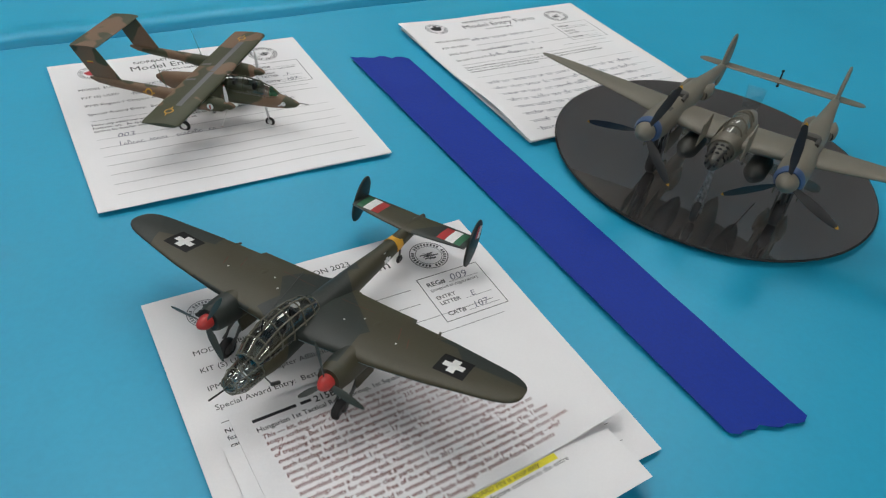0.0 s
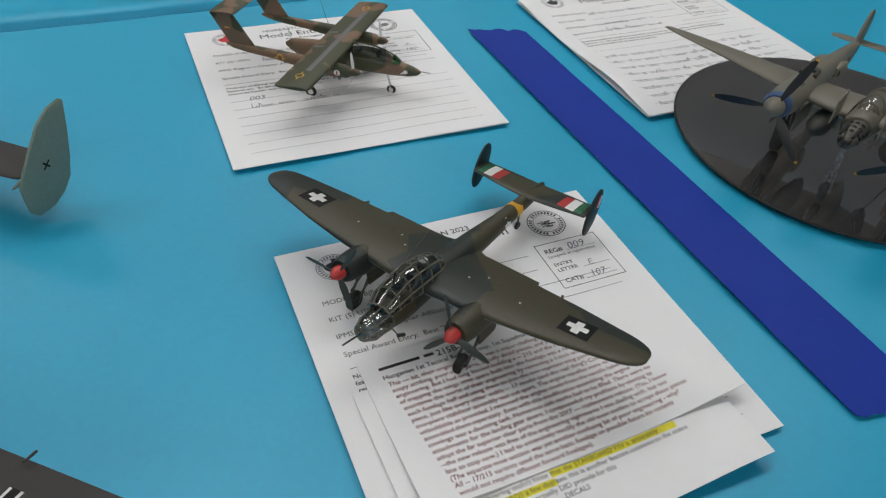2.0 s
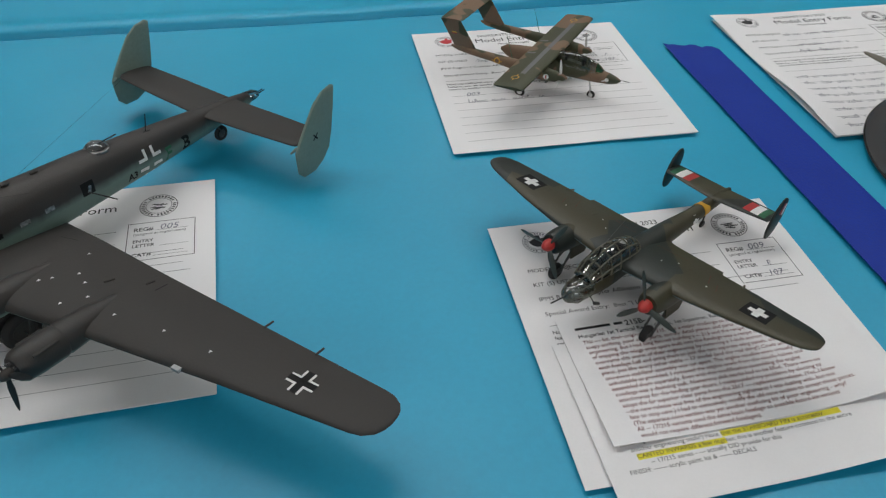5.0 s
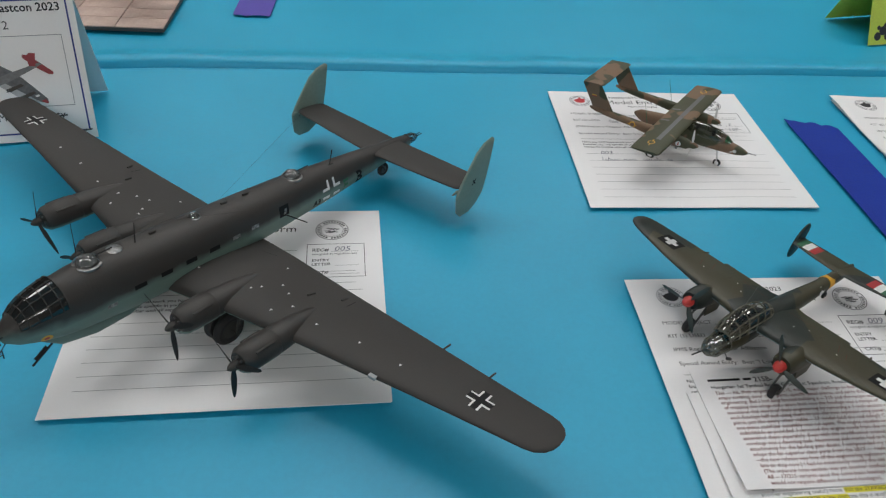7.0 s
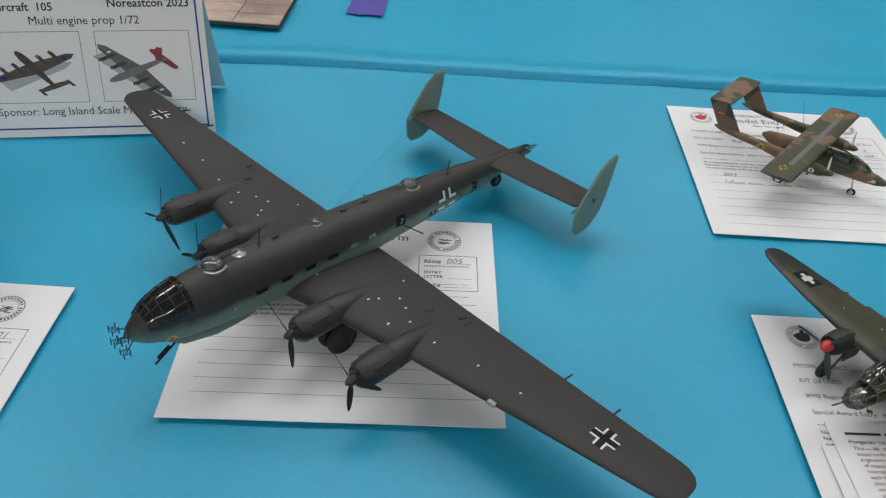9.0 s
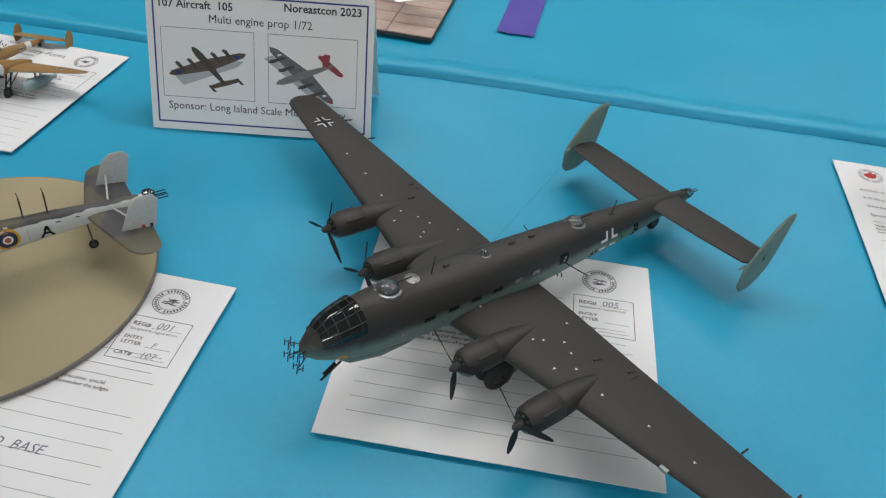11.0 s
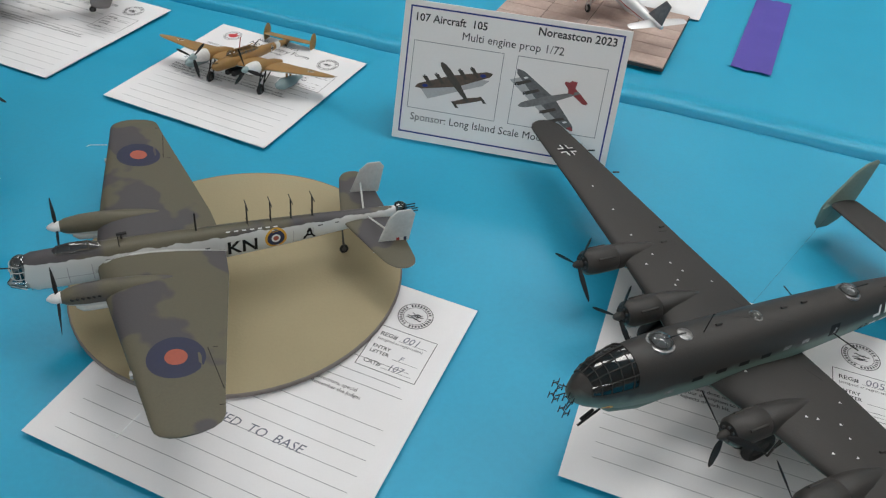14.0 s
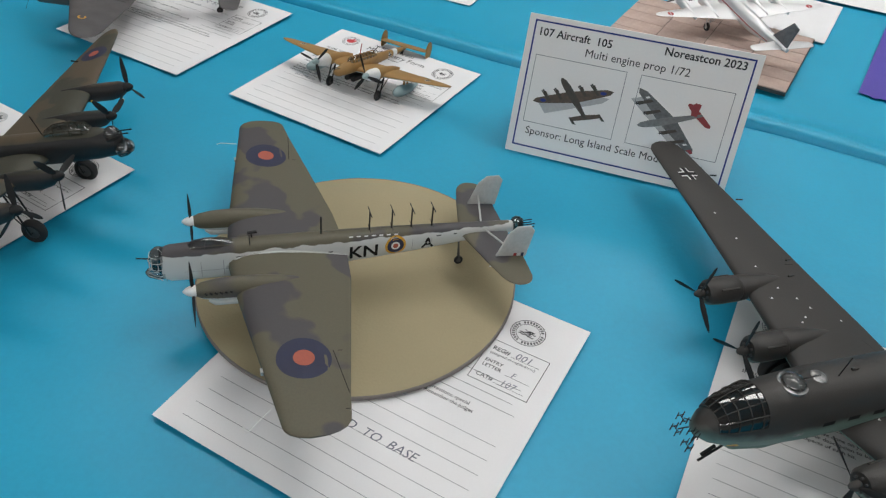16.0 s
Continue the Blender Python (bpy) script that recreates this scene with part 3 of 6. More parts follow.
LOWER = ("BALANCES coaxed thru stab openings AFTER", "removing elevators (they cannot be fitted with the elevators in place - yet", "another engineering snafu!) Note that the STARBOARD FIN is accurately", "CANTED INWARDS a few degrees; this is another feature common to the entire", "-- 17/215 series - --- actually DID provide for this", "FINISH: ------ acrylic paint; kit & ------ DECALS")
ink = []
for k, t in enumerate(LOWER):
    ink += text_at(t, (0.046, 0.013, 0.018, 0.020, 0.026, 0.012)[k], 0.0425 - 0.0044 * k, 0.0040, 0.002)
low.print("typed_text", ink, INK)
low.print("highlighter_stroke", hline(0.073, 0.149, 0.0327, 0.0039, 10) + hline(0.020, 0.074, 0.0283, 0.0039, 10), HIGHLIGHT, "yellow highlighter", 0.00006)
top = Sheet("history_sheet", "white typed sheet of red-brown text, curling at a corner", 0.025, -0.294, 3.0, 0.188, 0.096, 0.0030, 0.0008, 7.0, ((0.2, 0.0, 0.045, 0.009), (0.0, 0.0, 0.04, 0.003)), group="typed sheets")
ink = []
for k, t in enumerate(BODY):
    ink += text_at(t, 0.011 + 0.0004 * k, 0.0745 - 0.00422 * k, 0.00400, 0.007, 0.12)
top.print("typed_text", ink, BROWN_INK)
top.print("typed_heading", hline(0.010, 0.034, 0.0860, 0.0020, 8) + hline(0.0365, 0.0425, 0.0860, 0.0020, 3) + text_at("215B-", 0.044, 0.0845, 0.0060, 0.014) + text_at("Hungarian 1st Tactical Recon Group, 1st Squadron, Russia 1942 - 2007", 0.010, 0.0795, 0.0043, 0.010), INK)


# ---- tapes, bases, signs ----
def tape_strip(name, label, mat, a, b, width, ragged, seed, skew=0.0):
    """A strip of tape from a to b on the table, with torn ends and faint ripples."""
    rnd = random.Random(seed)
    a, b = Vector((*a, 0)), Vector((*b, 0))
    w = (b - a).normalized()
    s = Vector((-w.y, w.x, 0))
    n, m = 50, 10
    ends = [[rnd.uniform(-ragged, ragged) for _ in range(m + 1)] for _ in range(2)]
    bm = bmesh.new()
    vs = []
    for i in range(n + 1):
        row = []
        for j in range(m + 1):
            k = i / n
            p = a.lerp(b, k) + s * (j / m - 0.5) * width * (1 + 0.015 * noise.noise((k * 9, seed, 0)))
            p += w * skew * (j / m - 0.5)
            p += w * (ends[0][j] * max(0, 1 - 8 * k) + ends[1][j] * max(0, 8 * k - 7))
            p.z = 0.0007 + 0.0003 * noise.noise((p.x * 22, p.y * 22, seed))
            row.append(bm.verts.new(p))
        vs.append(row)
    for p, q in zip(vs, vs[1:]):
        for j in range(m):
            bm.faces.new((p[j], q[j], q[j + 1], p[j + 1]))
    r = bmesh.ops.extrude_face_region(bm, geom=bm.faces[:])
    bmesh.ops.translate(bm, verts=[e for e in r["geom"] if isinstance(e, bmesh.types.BMVert)], vec=(0, 0, 0.0003))
    return tagged(part(name, bm, mat), label, "tape", "tape strips")


tape_strip("floor_tape", "wide dark blue tape strip stuck across the turquoise cover", BLUE_TAPE, (0.2717, 0.158), (0.2951, -0.3227), 0.0535, 0.003, 3, 0.016)
tape_strip("floor_tape", "purple tape strip on the far table", PURPLE_TAPE, (-0.3707, 0.397), (-0.3640, 0.64), 0.0475, 0.003, 5)


def disc_base(name, label, mat, edge_mat, x, y, rx, ry, thick, z=0.0006):
    ob = thing(name, label, "display base", pose(x, y, z))
    bm = bmesh.new()
    n = 72
    def rim(k, h):
        return [Vector((rx * k * math.cos(2 * math.pi * i / n), ry * k * math.sin(2 * math.pi * i / n), h)) for i in range(n)]
    skin(bm, [rim(0.99, 0.0004), rim(0.99, thick)])
    part("disc_face", bm, mat, ob)
    bm = bmesh.new()
    skin(bm, [rim(0.98, 0), rim(0.995, 0), rim(1, 0.0008), rim(1, thick - 0.0007), rim(0.996, thick - 0.0001), rim(0.9905, thick - 0.0001)], caps=False)
    part("rim", bm, edge_mat, ob)
    return ob


TAN = material("tan_card", (0.365, 0.305, 0.187), 0.8, 0, (0.34, 0.285, 0.173), 9, 0.5, 0.2, 500, grain=0.4)
TAN_EDGE = material("grey_board_edge", (0.20, 0.18, 0.17), 0.8)
MIRROR = material("dark_mirror", (0.60, 0.58, 0.585), 0.04, 0.95, (0.56, 0.54, 0.55), 30, grain=0.1)
disc_base("display_base", "round tan card base with a grey edge, under the two-tone bomber", TAN, TAN_EDGE, -0.7010, -0.1670, 0.1275, 0.1265, 0.0042, 0.0022)
disc_base("mirror_base", "round dark mirror base under the silver-grey twin-boom fighter", MIRROR, SOOT, 0.473, -0.0945, 0.139, 0.138, 0.0018, 0.0016)


def tent_card(name, label, bl, br, up, depth, mat, back_mat, draw):
    """A folded tent card standing on the table: front leaf from bl to br, leaning back to a ridge, and a back leaf."""
    bl, br = Vector((*bl, 0)), Vector((*br, 0))
    w = (br - bl).length
    m = Matrix.Translation(bl) @ Matrix.Rotation(math.atan2(br.y - bl.y, br.x - bl.x), 4, "Z")
    card = thing(name, label, "sign", m)
    rise = math.sqrt(up * up - (depth / 2) ** 2)
    lean = math.degrees(math.atan2(depth / 2, rise))
    front = Matrix.Rotation(radians(90 - lean), 4, "X")
    bm = bmesh.new()
    box(bm, (0, 0, -0.6), (w * 1000, up * 1000, 0))
    f = part("front_leaf", bm, mat, card, place=front)
    bm = bmesh.new()
    box(bm, (0, 0, -0.6), (w * 1000, up * 1000, 0))
    part("back_leaf", bm, back_mat, card, place=Matrix.Translation((0, depth, 0)) @ Matrix.Rotation(radians(90 + lean), 4, "X"))

    def put(pname, faces, pmat, lift=0.0002, plabel=""):
        vs, fs = [], []
        for q in faces:
            k = len(vs)
            vs += [(u, v, lift) for u, v in q]
            fs.append(list(range(k, k + len(q))))
        me = bpy.data.meshes.new(pname)
        me.from_pydata(vs, [], fs)
        me.materials.append(pmat)
        o = new(pname, me)
        o.parent = f
        return tagged(o, plabel)

    draw(put, w, up)
    return card


def outline_rect(u0, v0, u1, v1, t):
    return hline(u0, u1, v0, t, 2) + hline(u0, u1 + t, v1, t, 2) + vline(u0, v0, v1, t, 2) + vline(u1, v0, v1, t, 2)


PIC_BROWN = material("photo_brown", (0.13, 0.085, 0.06), 0.6, 0, (0.07, 0.06, 0.05), 300)
PIC_GREY = material("photo_grey", (0.16, 0.165, 0.17), 0.6, 0, (0.10, 0.10, 0.11), 300)
PIC_RED = material("photo_red", (0.33, 0.05, 0.06), 0.6)


def slanted(faces, c, a, b):
    """Faces in the plane of two slanted axes: c + x a + y b."""
    return [[(c[0] + x * a[0] + y * b[0], c[1] + x * a[1] + y * b[1]) for x, y in f] for f in faces]


def taper(x0, x1, w0, w1, y0, y1, n=8, tip=0.5):
    """A flat tapered shape from y0 to y1 with a rounded end: chord w0 to w1, middle line x0 to x1."""
    f, rows = [], []
    for k in range(n + 1):
        q = k / n
        e = 1.0 if q < 1 - tip * 0.3 else math.sqrt(max(0.0, 1 - ((q - 1 + tip * 0.3) / (tip * 0.3)) ** 2))
        w = (w0 + (w1 - w0) * q) * max(e, 0.12) / 2
        x, y = x0 + (x1 - x0) * q, y0 + (y1 - y0) * q
        rows.append(((x - w, y), (x + w, y)))
    for a, b in zip(rows, rows[1:]):
        f.append([a[0], a[1], b[1], b[0]])
    return f


def flat_fuselage(hw):
    pts = [(-0.5, 0.018), (-0.3, hw * 0.6), (0.0, hw), (0.3, hw), (0.43, hw * 0.75), (0.5, 0.012)]
    return [[(a, -b), (c, -d), (c, d), (a, b)] for (a, b), (c, d) in zip(pts, pts[1:])]


def draw_card(put, w, h):
    put("printed_border", outline_rect(0.006, 0.007, w - 0.0072, h - 0.006, 0.0015), NAVY_INK, 0.0002, "navy printed border")
    put("printed_text", text_at("107 Aircraft  105", 0.0105, h - 0.0180, 0.0102, 0.016) + text_at("Noreastcon 2023", 0.1285, h - 0.0150, 0.0103, 0.018)
        + text_at("Multi engine prop 1/72", 0.058, h - 0.0300, 0.0106, 0.014) + text_at("Sponsor: Long Island Scale Model Society", 0.0165, 0.0205, 0.0103, 0.015), INK, 0.0002)
    for u0, u1 in ((0.0125, 0.100), (0.1135, w - 0.0155)):
        put("picture_frame", outline_rect(u0, 0.032, u1, h - 0.0365, 0.0005), GREY_INK, 0.00025)
    lc, la, lb = (0.0574, 0.0626), (-0.031, 0.0345), (0.066, 0.021)
    rc, ra, rb = (0.1487, 0.0613), (-0.0546, -0.0212), (0.054, -0.0445)
    put("picture_shadow", slanted(taper(0.04, 0.06, 0.3, 0.14, -0.45, 0.5), (lc[0] + 0.001, lc[1] - 0.006), la, lb), PHOTO_SHADE, 0.00022)
    put("picture_shadow", slanted(taper(0.04, 0.06, 0.26, 0.12, -0.5, 0.5), (rc[0] - 0.003, rc[1] - 0.006), ra, rb), PHOTO_SHADE, 0.00022)
    for c, a, b, tone, lab in ((lc, la, lb, PIC_BROWN, "brown four-engined bomber picture"), (rc, ra, rb, PIC_GREY, "grey four-engined bomber picture")):
        red = PIC_RED if tone is PIC_GREY else tone
        for s in (1, -1):
            put("pictured_wing", slanted(taper(0.04, 0.06, 0.26, 0.11, s * 0.04, s * 0.56), c, a, b), tone, 0.0003, lab)
            put("pictured_tailplane", slanted(taper(-0.44, -0.45, 0.12, 0.08, 0, s * 0.21), c, a, b), red, 0.0003)
            for y in (0.17, 0.34):
                put("pictured_engine", slanted([[(0.02, s * y - 0.02), (0.25, s * y - 0.03), (0.25, s * y + 0.03), (0.02, s * y + 0.02)]], c, a, b), PIC_DARK, 0.00034)
                blades = []
                for turn in (20, 140, 260):
                    blades += moved([[(0, -0.008), (0.085, -0.012), (0.085, 0.012), (0, 0.008)]], 0.265, s * y, 0.35, 1, turn)
                put("pictured_propeller", slanted(blades, c, a, b), INK, 0.00038)
        put("pictured_body", slanted(flat_fuselage(0.055), c, a, b), PIC_LIGHT if tone is PIC_GREY else PIC_DARK, 0.00042)
    for s in (1, -1):
        put("pictured_fin", slanted([[(-0.40, s * 0.2 - 0.012), (-0.40, s * 0.2 + 0.02), (-0.58, s * 0.2 + 0.03), (-0.56, s * 0.2 - 0.01)]], lc, la, lb), PIC_DARK, 0.00046)
        put("pictured_roundel", slanted(grid_disc(0.05, s * 0.42, 0, 0.04, 14, 1), lc, la, lb), NAVY_INK, 0.00036)
        put("pictured_star", slanted(grid_rect(0.05, s * 0.40, 0.06, 0.03, 0, 1, 1), rc, ra, rb), WHITE_DECAL, 0.00046)
    put("pictured_tail", slanted([[(-0.34, -0.03), (-0.40, 0.01), (-0.60, -0.16), (-0.54, -0.20), (-0.46, -0.17)]], rc, ra, rb), PIC_RED, 0.00046, "red tail picture")
    put("pictured_wing_tip", slanted([[(0.10, 0.49), (0.02, 0.49), (0.04, 0.555), (0.08, 0.555)]], rc, ra, rb), PIC_RED, 0.00046, "red wing tip picture")


PHOTO_SHADE = material("photo_shade", (0.50, 0.50, 0.51), 0.6)
PIC_DARK = material("photo_dark", (0.075, 0.062, 0.052), 0.6, 0, (0.05, 0.045, 0.04), 300)
PIC_LIGHT = material("photo_pale", (0.22, 0.225, 0.23), 0.6, 0, (0.15, 0.15, 0.15), 300)
CARD = material("white_card", (0.90, 0.87, 0.86), 0.6, 0, (0.87, 0.84, 0.83), 12, grain=0.15)
tent_card("tent_sign", "white folded card sign with navy border and two aircraft pictures", (-0.6860, 0.0655), (-0.4760, 0.1040), 0.1330, 0.0930, CARD, CARD, draw_card)

LIME = material("lime_card", (0.62, 0.72, 0.10), 0.6)


def draw_lime(put, w, h):
    put("printed_text", text_at("TOUCH THE", 0.024, h - 0.062, 0.0135, 0.004) + text_at("MODELS", 0.034, h - 0.0775, 0.0135, 0.004), INK)
    for u in (0.022, 0.075, 0.125):
        blots = []
        for dx, dy, r in ((-0.008, 0.011, 0.0055), (0.008, 0.011, 0.0055), (0, 0.018, 0.006), (0.004, 0.025, 0.0035), (-0.007, 0.022, 0.003)):
            blots += grid_disc(u + dx, dy, 0, r, 14, 1)
        put("printed_emblem", blots, INK, plabel="dark printed vehicle picture")


tent_card("tent_sign", "lime yellow folded card sign on the far table", (0.4465, 0.3671), (0.5890, 0.3970), 0.110, 0.090, LIME, LIME, draw_lime)


# ---- model aircraft ----
def wing_pair(parent, stations, mats, name="wing", label=""):
    out = []
    for s in (1, -1):
        bm = bmesh.new()
        plane(bm, stations, s)
        out.append(part(name, bm, mats, parent, label))
    return out


def pod(parent, name, sections, y, mats, n=20, label=""):
    bm = bmesh.new()
    hull(bm, sections, y, n)
    return part(name, bm, mats, parent, label)


def dome(parent, name, centre, r, h, mat, label="", base_mat=None):
    """A clear dome with a frame ring and two crossed ribs."""
    ob = new(name)
    ob.parent = parent
    ob.matrix_basis = Matrix.Translation(Vector(centre) * MM)
    tagged(ob, label)
    bm = bmesh.new()
    lathe(bm, [(0, r), (h * 0.4, r * 0.93), (h * 0.75, r * 0.68), (h * 0.95, r * 0.32), (h, r * 0.05)], (0, 0, 0), "z", 20, caps=False)
    g = part("dome_glass", bm, mat, ob)
    g.visible_shadow = False
    bm = bmesh.new()
    lathe(bm, [(-1.2, r * 1.12), (0.2, r * 1.12), (0.5, r), (0.5, r * 0.9), (-1.2, r * 0.9)], (0, 0, 0), "z", 24, caps=False)
    for a in (20, 80, 140):
        pts = [Vector((r * 0.97 * math.cos(k) * math.cos(radians(a)), r * 0.97 * math.cos(k) * math.sin(radians(a)), h * math.sin(k))) for k in steps(0, math.pi, 10)]
        for p, q in zip(pts, pts[1:]):
            tube(bm, p, q, 0.22, n=5)
    part("dome_frame", bm, base_mat or STEEL, ob)
    return ob


def gear(parent, hub, x_top, z_top, y_off, r, w, hub_mat, strut_mat, lean=0.0):
    """A wheel with a two-armed leg."""
    leg = new("landing_gear")
    leg.parent = parent
    x, y, z = hub
    bm = bmesh.new()
    for s in (-1, 1):
        tube(bm, (x_top, y + s * y_off, z_top), (x, y + s * y_off, z), 0.9, 0.7)
        tube(bm, (x_top - 14, y + s * y_off, z_top), (x, y + s * y_off, z + 5), 0.5)
    tube(bm, (x, y - y_off, z), (x, y + y_off, z), 0.6)
    part("strut", bm, strut_mat, leg)
    wheel(leg, hub, r, w, hub_mat, lean)
    return leg


def balkan(cx, cy, s, turn=0.0):
    """Black bars edged in white, as two layers of faces."""
    white, black = [], []
    for a in (0, 90):
        white += moved(grid_rect(0, 0, s, s * 0.40, 0, 6, 4), cx, cy, 1, 1, turn + a)
        black += moved(grid_rect(0, 0, s * 1.02, s * 0.24, 0, 6, 3), cx, cy, 1, 1, turn + a)
    return white, black


WORN = material("tarnished_metal", (0.34, 0.34, 0.34), 0.3, 0.7, (0.10, 0.10, 0.10), 420)
GREY_LAMP = material("dull_lamp_glass", (0.36, 0.37, 0.37), 0.3)


def big_grey_bomber():
    Z, P = 0.0430, 6.4
    m = stand(-0.3319, -0.1085, Z, -130.3, P, 0.0, 1.005, 1.012)
    # low: pale green paint, darkened in colour for the shade under the hull
    top, low = (0.032, 0.0288, 0.0265), (0.125, 0.19, 0.168)
    paint = two_sided_paint("grey_over_shaded_green", top, low, 0.0060, 0.0014, (0.029, 0.026, 0.024), 12, 0.0030)
    upper = material("matt_dark_grey", top, 0.66, 0, (0.028, 0.0255, 0.0235), 10, 0.5, 0.12, 700)
    under = material("shaded_green_grey", low, 0.6, 0, (0.11, 0.165, 0.148), 12)
    finp = material("pale_fin_green", (0.20, 0.265, 0.225), 0.6, 0, (0.18, 0.24, 0.205), 20)
    air = thing("model_bomber", "large matt dark grey four-engined bomber model on a white form", "model aircraft", m)
    bm = bmesh.new()
    hull(bm, [(146, 4, 1.5, 1.5, 1.5), (144, 4, 5, 4.5, 5), (137, 4, 10, 10.5, 9.5), (126, 4, 14, 17.5, 13.5), (112, 4, 17, 21.8, 17), (96, 4, 18.5, 24.5, 19), (70, 4, 19, 25.5, 21, 2.2), (20, 3, 19, 24.5, 22, 2.3), (-30, 2, 18.5, 24, 19, 2.3),
              (-80, 2, 17, 22.5, 15, 2.2), (-130, 2, 14.5, 19, 12, 2.1), (-180, 3, 11, 14, 9), (-215, 4, 8, 10, 7), (-236, 5, 6, 6.5, 5), (-240, 5, 4.5, 5, 4)], 0, 36)
    body = part("fuselage", bm, paint, air)
    bm = bmesh.new()
    hull(bm, [(122, -12, 2, 4, 3), (112, -14, 8, 5, 8), (90, -16, 10.5, 5, 10), (66, -16, 10, 5, 9), (48, -14, 6, 4, 7), (38, -12, 2, 2, 3)], 0, 20)
    part("ventral_gondola", bm, under, air, "pale green ventral gondola, darkened for shade")
    w = rounded([(12, 42, -46, -9, 0.17), (52, 33, -45, -7, 0.16), (107, 23, -42, -5, 0.15), (200, 9, -38, -1, 0.13), (276, -1.5, -35, 1.8, 0.11)], 291, back=0.45, steps=(0.4, 0.75, 0.93, 0.99))
    wings = wing_pair(air, w, [upper, under])
    tw = rounded([(4, -183, -222, 12, 0.09), (50, -185, -222, 13, 0.09), (90, -188, -221, 14, 0.09)], 96)
    tails = wing_pair(air, tw, [upper, upper], "tailplane")
    for s in (1, -1):
        bm = bmesh.new()
        out = [(-184, 10), (-185, 2), (-187, -8), (-194, -14), (-206, -14), (-216, -9), (-224, 0), (-227, 14), (-229, 32), (-230, 51), (-226, 53), (-216, 51), (-206, 44), (-196, 30), (-188, 18)]
        upright(bm, out, s * 97, 3)
        part("fin", bm, finp, air, "pale green tail fin")
        bm = bmesh.new()
        tube(bm, (-188, s * 95, 13), (-182, s * 94, 11), 1.6, 0.6)
        part("fin_bracket", bm, under, air)
    for y, x, z, turns in ((52, 65, -5.5, (65, 0)), (107, 61.6, -5, (58, 352))):
        for s, first in zip((1, -1), turns):
            nac = pod(air, "engine_nacelle", [(x - 4, z, 7.2, 7.2, 7.2), (x - 7, z, 9.3, 9.3, 9.3), (x - 15, z, 10, 10, 10), (x - 30, z, 10, 10, 10), (x - 31.5, z, 9.2, 9.2, 9.6), (x - 33, z, 9.8, 9.6, 10), (x - 52, z, 8.5, 8.2, 9.5), (x - 68, z - 1, 6, 6.6, 7), (x - 84, z - 1, 2, 3.5, 4)], s * y, two_sided_paint("cowl_grey_over_shaded_green", top, low, -0.009, 0.0008), 24)
            bm = bmesh.new()
            lathe(bm, [(x - 4.2, 6.8), (x - 6, 6.4), (x - 6, 1)], (0, s * y, z), n=18, caps=False)
            part("cowl_intake", bm, SOOT, nac)
            bm = bmesh.new()
            for k in range(7):
                a = 2 * math.pi * k / 7
                tube(bm, (x - 5, s * y + 4.6 * math.cos(a), z + 4.6 * math.sin(a)), (x - 2.6, s * y + 4.6 * math.cos(a), z + 4.6 * math.sin(a)), 0.9)
            part("engine_front", bm, STEEL, nac)
            bm = bmesh.new()
            for t in (45, 135):
                c, d = math.cos(radians(t)), math.sin(radians(t))
                tube(bm, (x - 12, s * y + 9.6 * c, z + 9.6 * d), (x - 27, s * y + 9.6 * c, z + 9.6 * d), 1.1)
            part("exhaust_fairing", bm, upper, nac)
            propeller(nac, (x, s * y, z), 28.5, 3, first, SOOT, upper, (5, 3.2), wide=2.0)
    for s in (1, -1):
        x = 22
        g = ground_under(Z, P, x)
        leg = gear(air, (x, s * 54, g + 12.5), 18, -14, 8.0, 12.5, 7, upper, upper)
        wheel(leg, (x, s * 54 - 9.5 * s, g + 12.5), 12.5, 7, upper)
    g = ground_under(Z, P, -206)
    wheel(air, (-206, 0, g + 6.5), 6.5, 4, STEEL)
    bars("tail_wheel_fork", air, STEEL, [((-200, 0, -2), (-206, 3, g + 6.5), 0.8), ((-200, 0, -2), (-206, -3, g + 6.5), 0.8)])
    # glazing: a low greenhouse let into the top of the nose, darker inside
    cage = ((136.0, 8.5, 9.6, 6.6), (131.5, 9.5, 11.8, 9.6), (126, 10.5, 13.3, 12.0), (119, 11.5, 14.6, 13.4), (112, 12.5, 15.6, 14.2), (108.5, 13, 15.8, 14.4))
    bm = bmesh.new()
    hull(bm, [(x, cz, hw, up, 0.6) for x, cz, hw, up in cage], 0, 24)
    part("cockpit_glazing", bm, clear("dark_clear_plastic", (0.20, 0.215, 0.22), 0.07), air, "dark clear cockpit glazing").visible_shadow = False
    ribs = []
    for x, cz, hw, up in cage:
        pts = [(x, (hw + 0.2) * math.cos(a), cz + (up + 0.2) * math.sin(a)) for a in steps(0.02, math.pi - 0.02, 12)]
        ribs += [(p, q, 0.4) for p, q in zip(pts, pts[1:])]
    for f in (0.01, 0.2, 0.36, 0.5, 0.64, 0.8, 0.99):
        pts = [(x, (hw + 0.2) * math.cos(math.pi * f), cz + (up + 0.2) * math.sin(math.pi * f)) for x, cz, hw, up in cage]
        ribs += [(p, q, 0.4) for p, q in zip(pts, pts[1:])]
    bars("cockpit_frame", air, upper, ribs)
    for x, z, r, h, gx in ((85, 28, 8.0, 5.0, -17), (-90, 23.5, 7.5, 5.0, -16)):
        t = dome(air, "dorsal_turret", (x, 0, z), r, h, GLASS, "clear dorsal gun turret with a bright rim", WORN)
        bars("gun", t, SOOT, [((-2, 0, 2.4), (gx, 1.5, 4.5), 0.5)])
        bm = bmesh.new()
        lathe(bm, [(-1, r * 0.8), (1.2, r * 0.75), (1.8, r * 0.4), (2, 0.3)], (0, 0, 0), "z", 16)
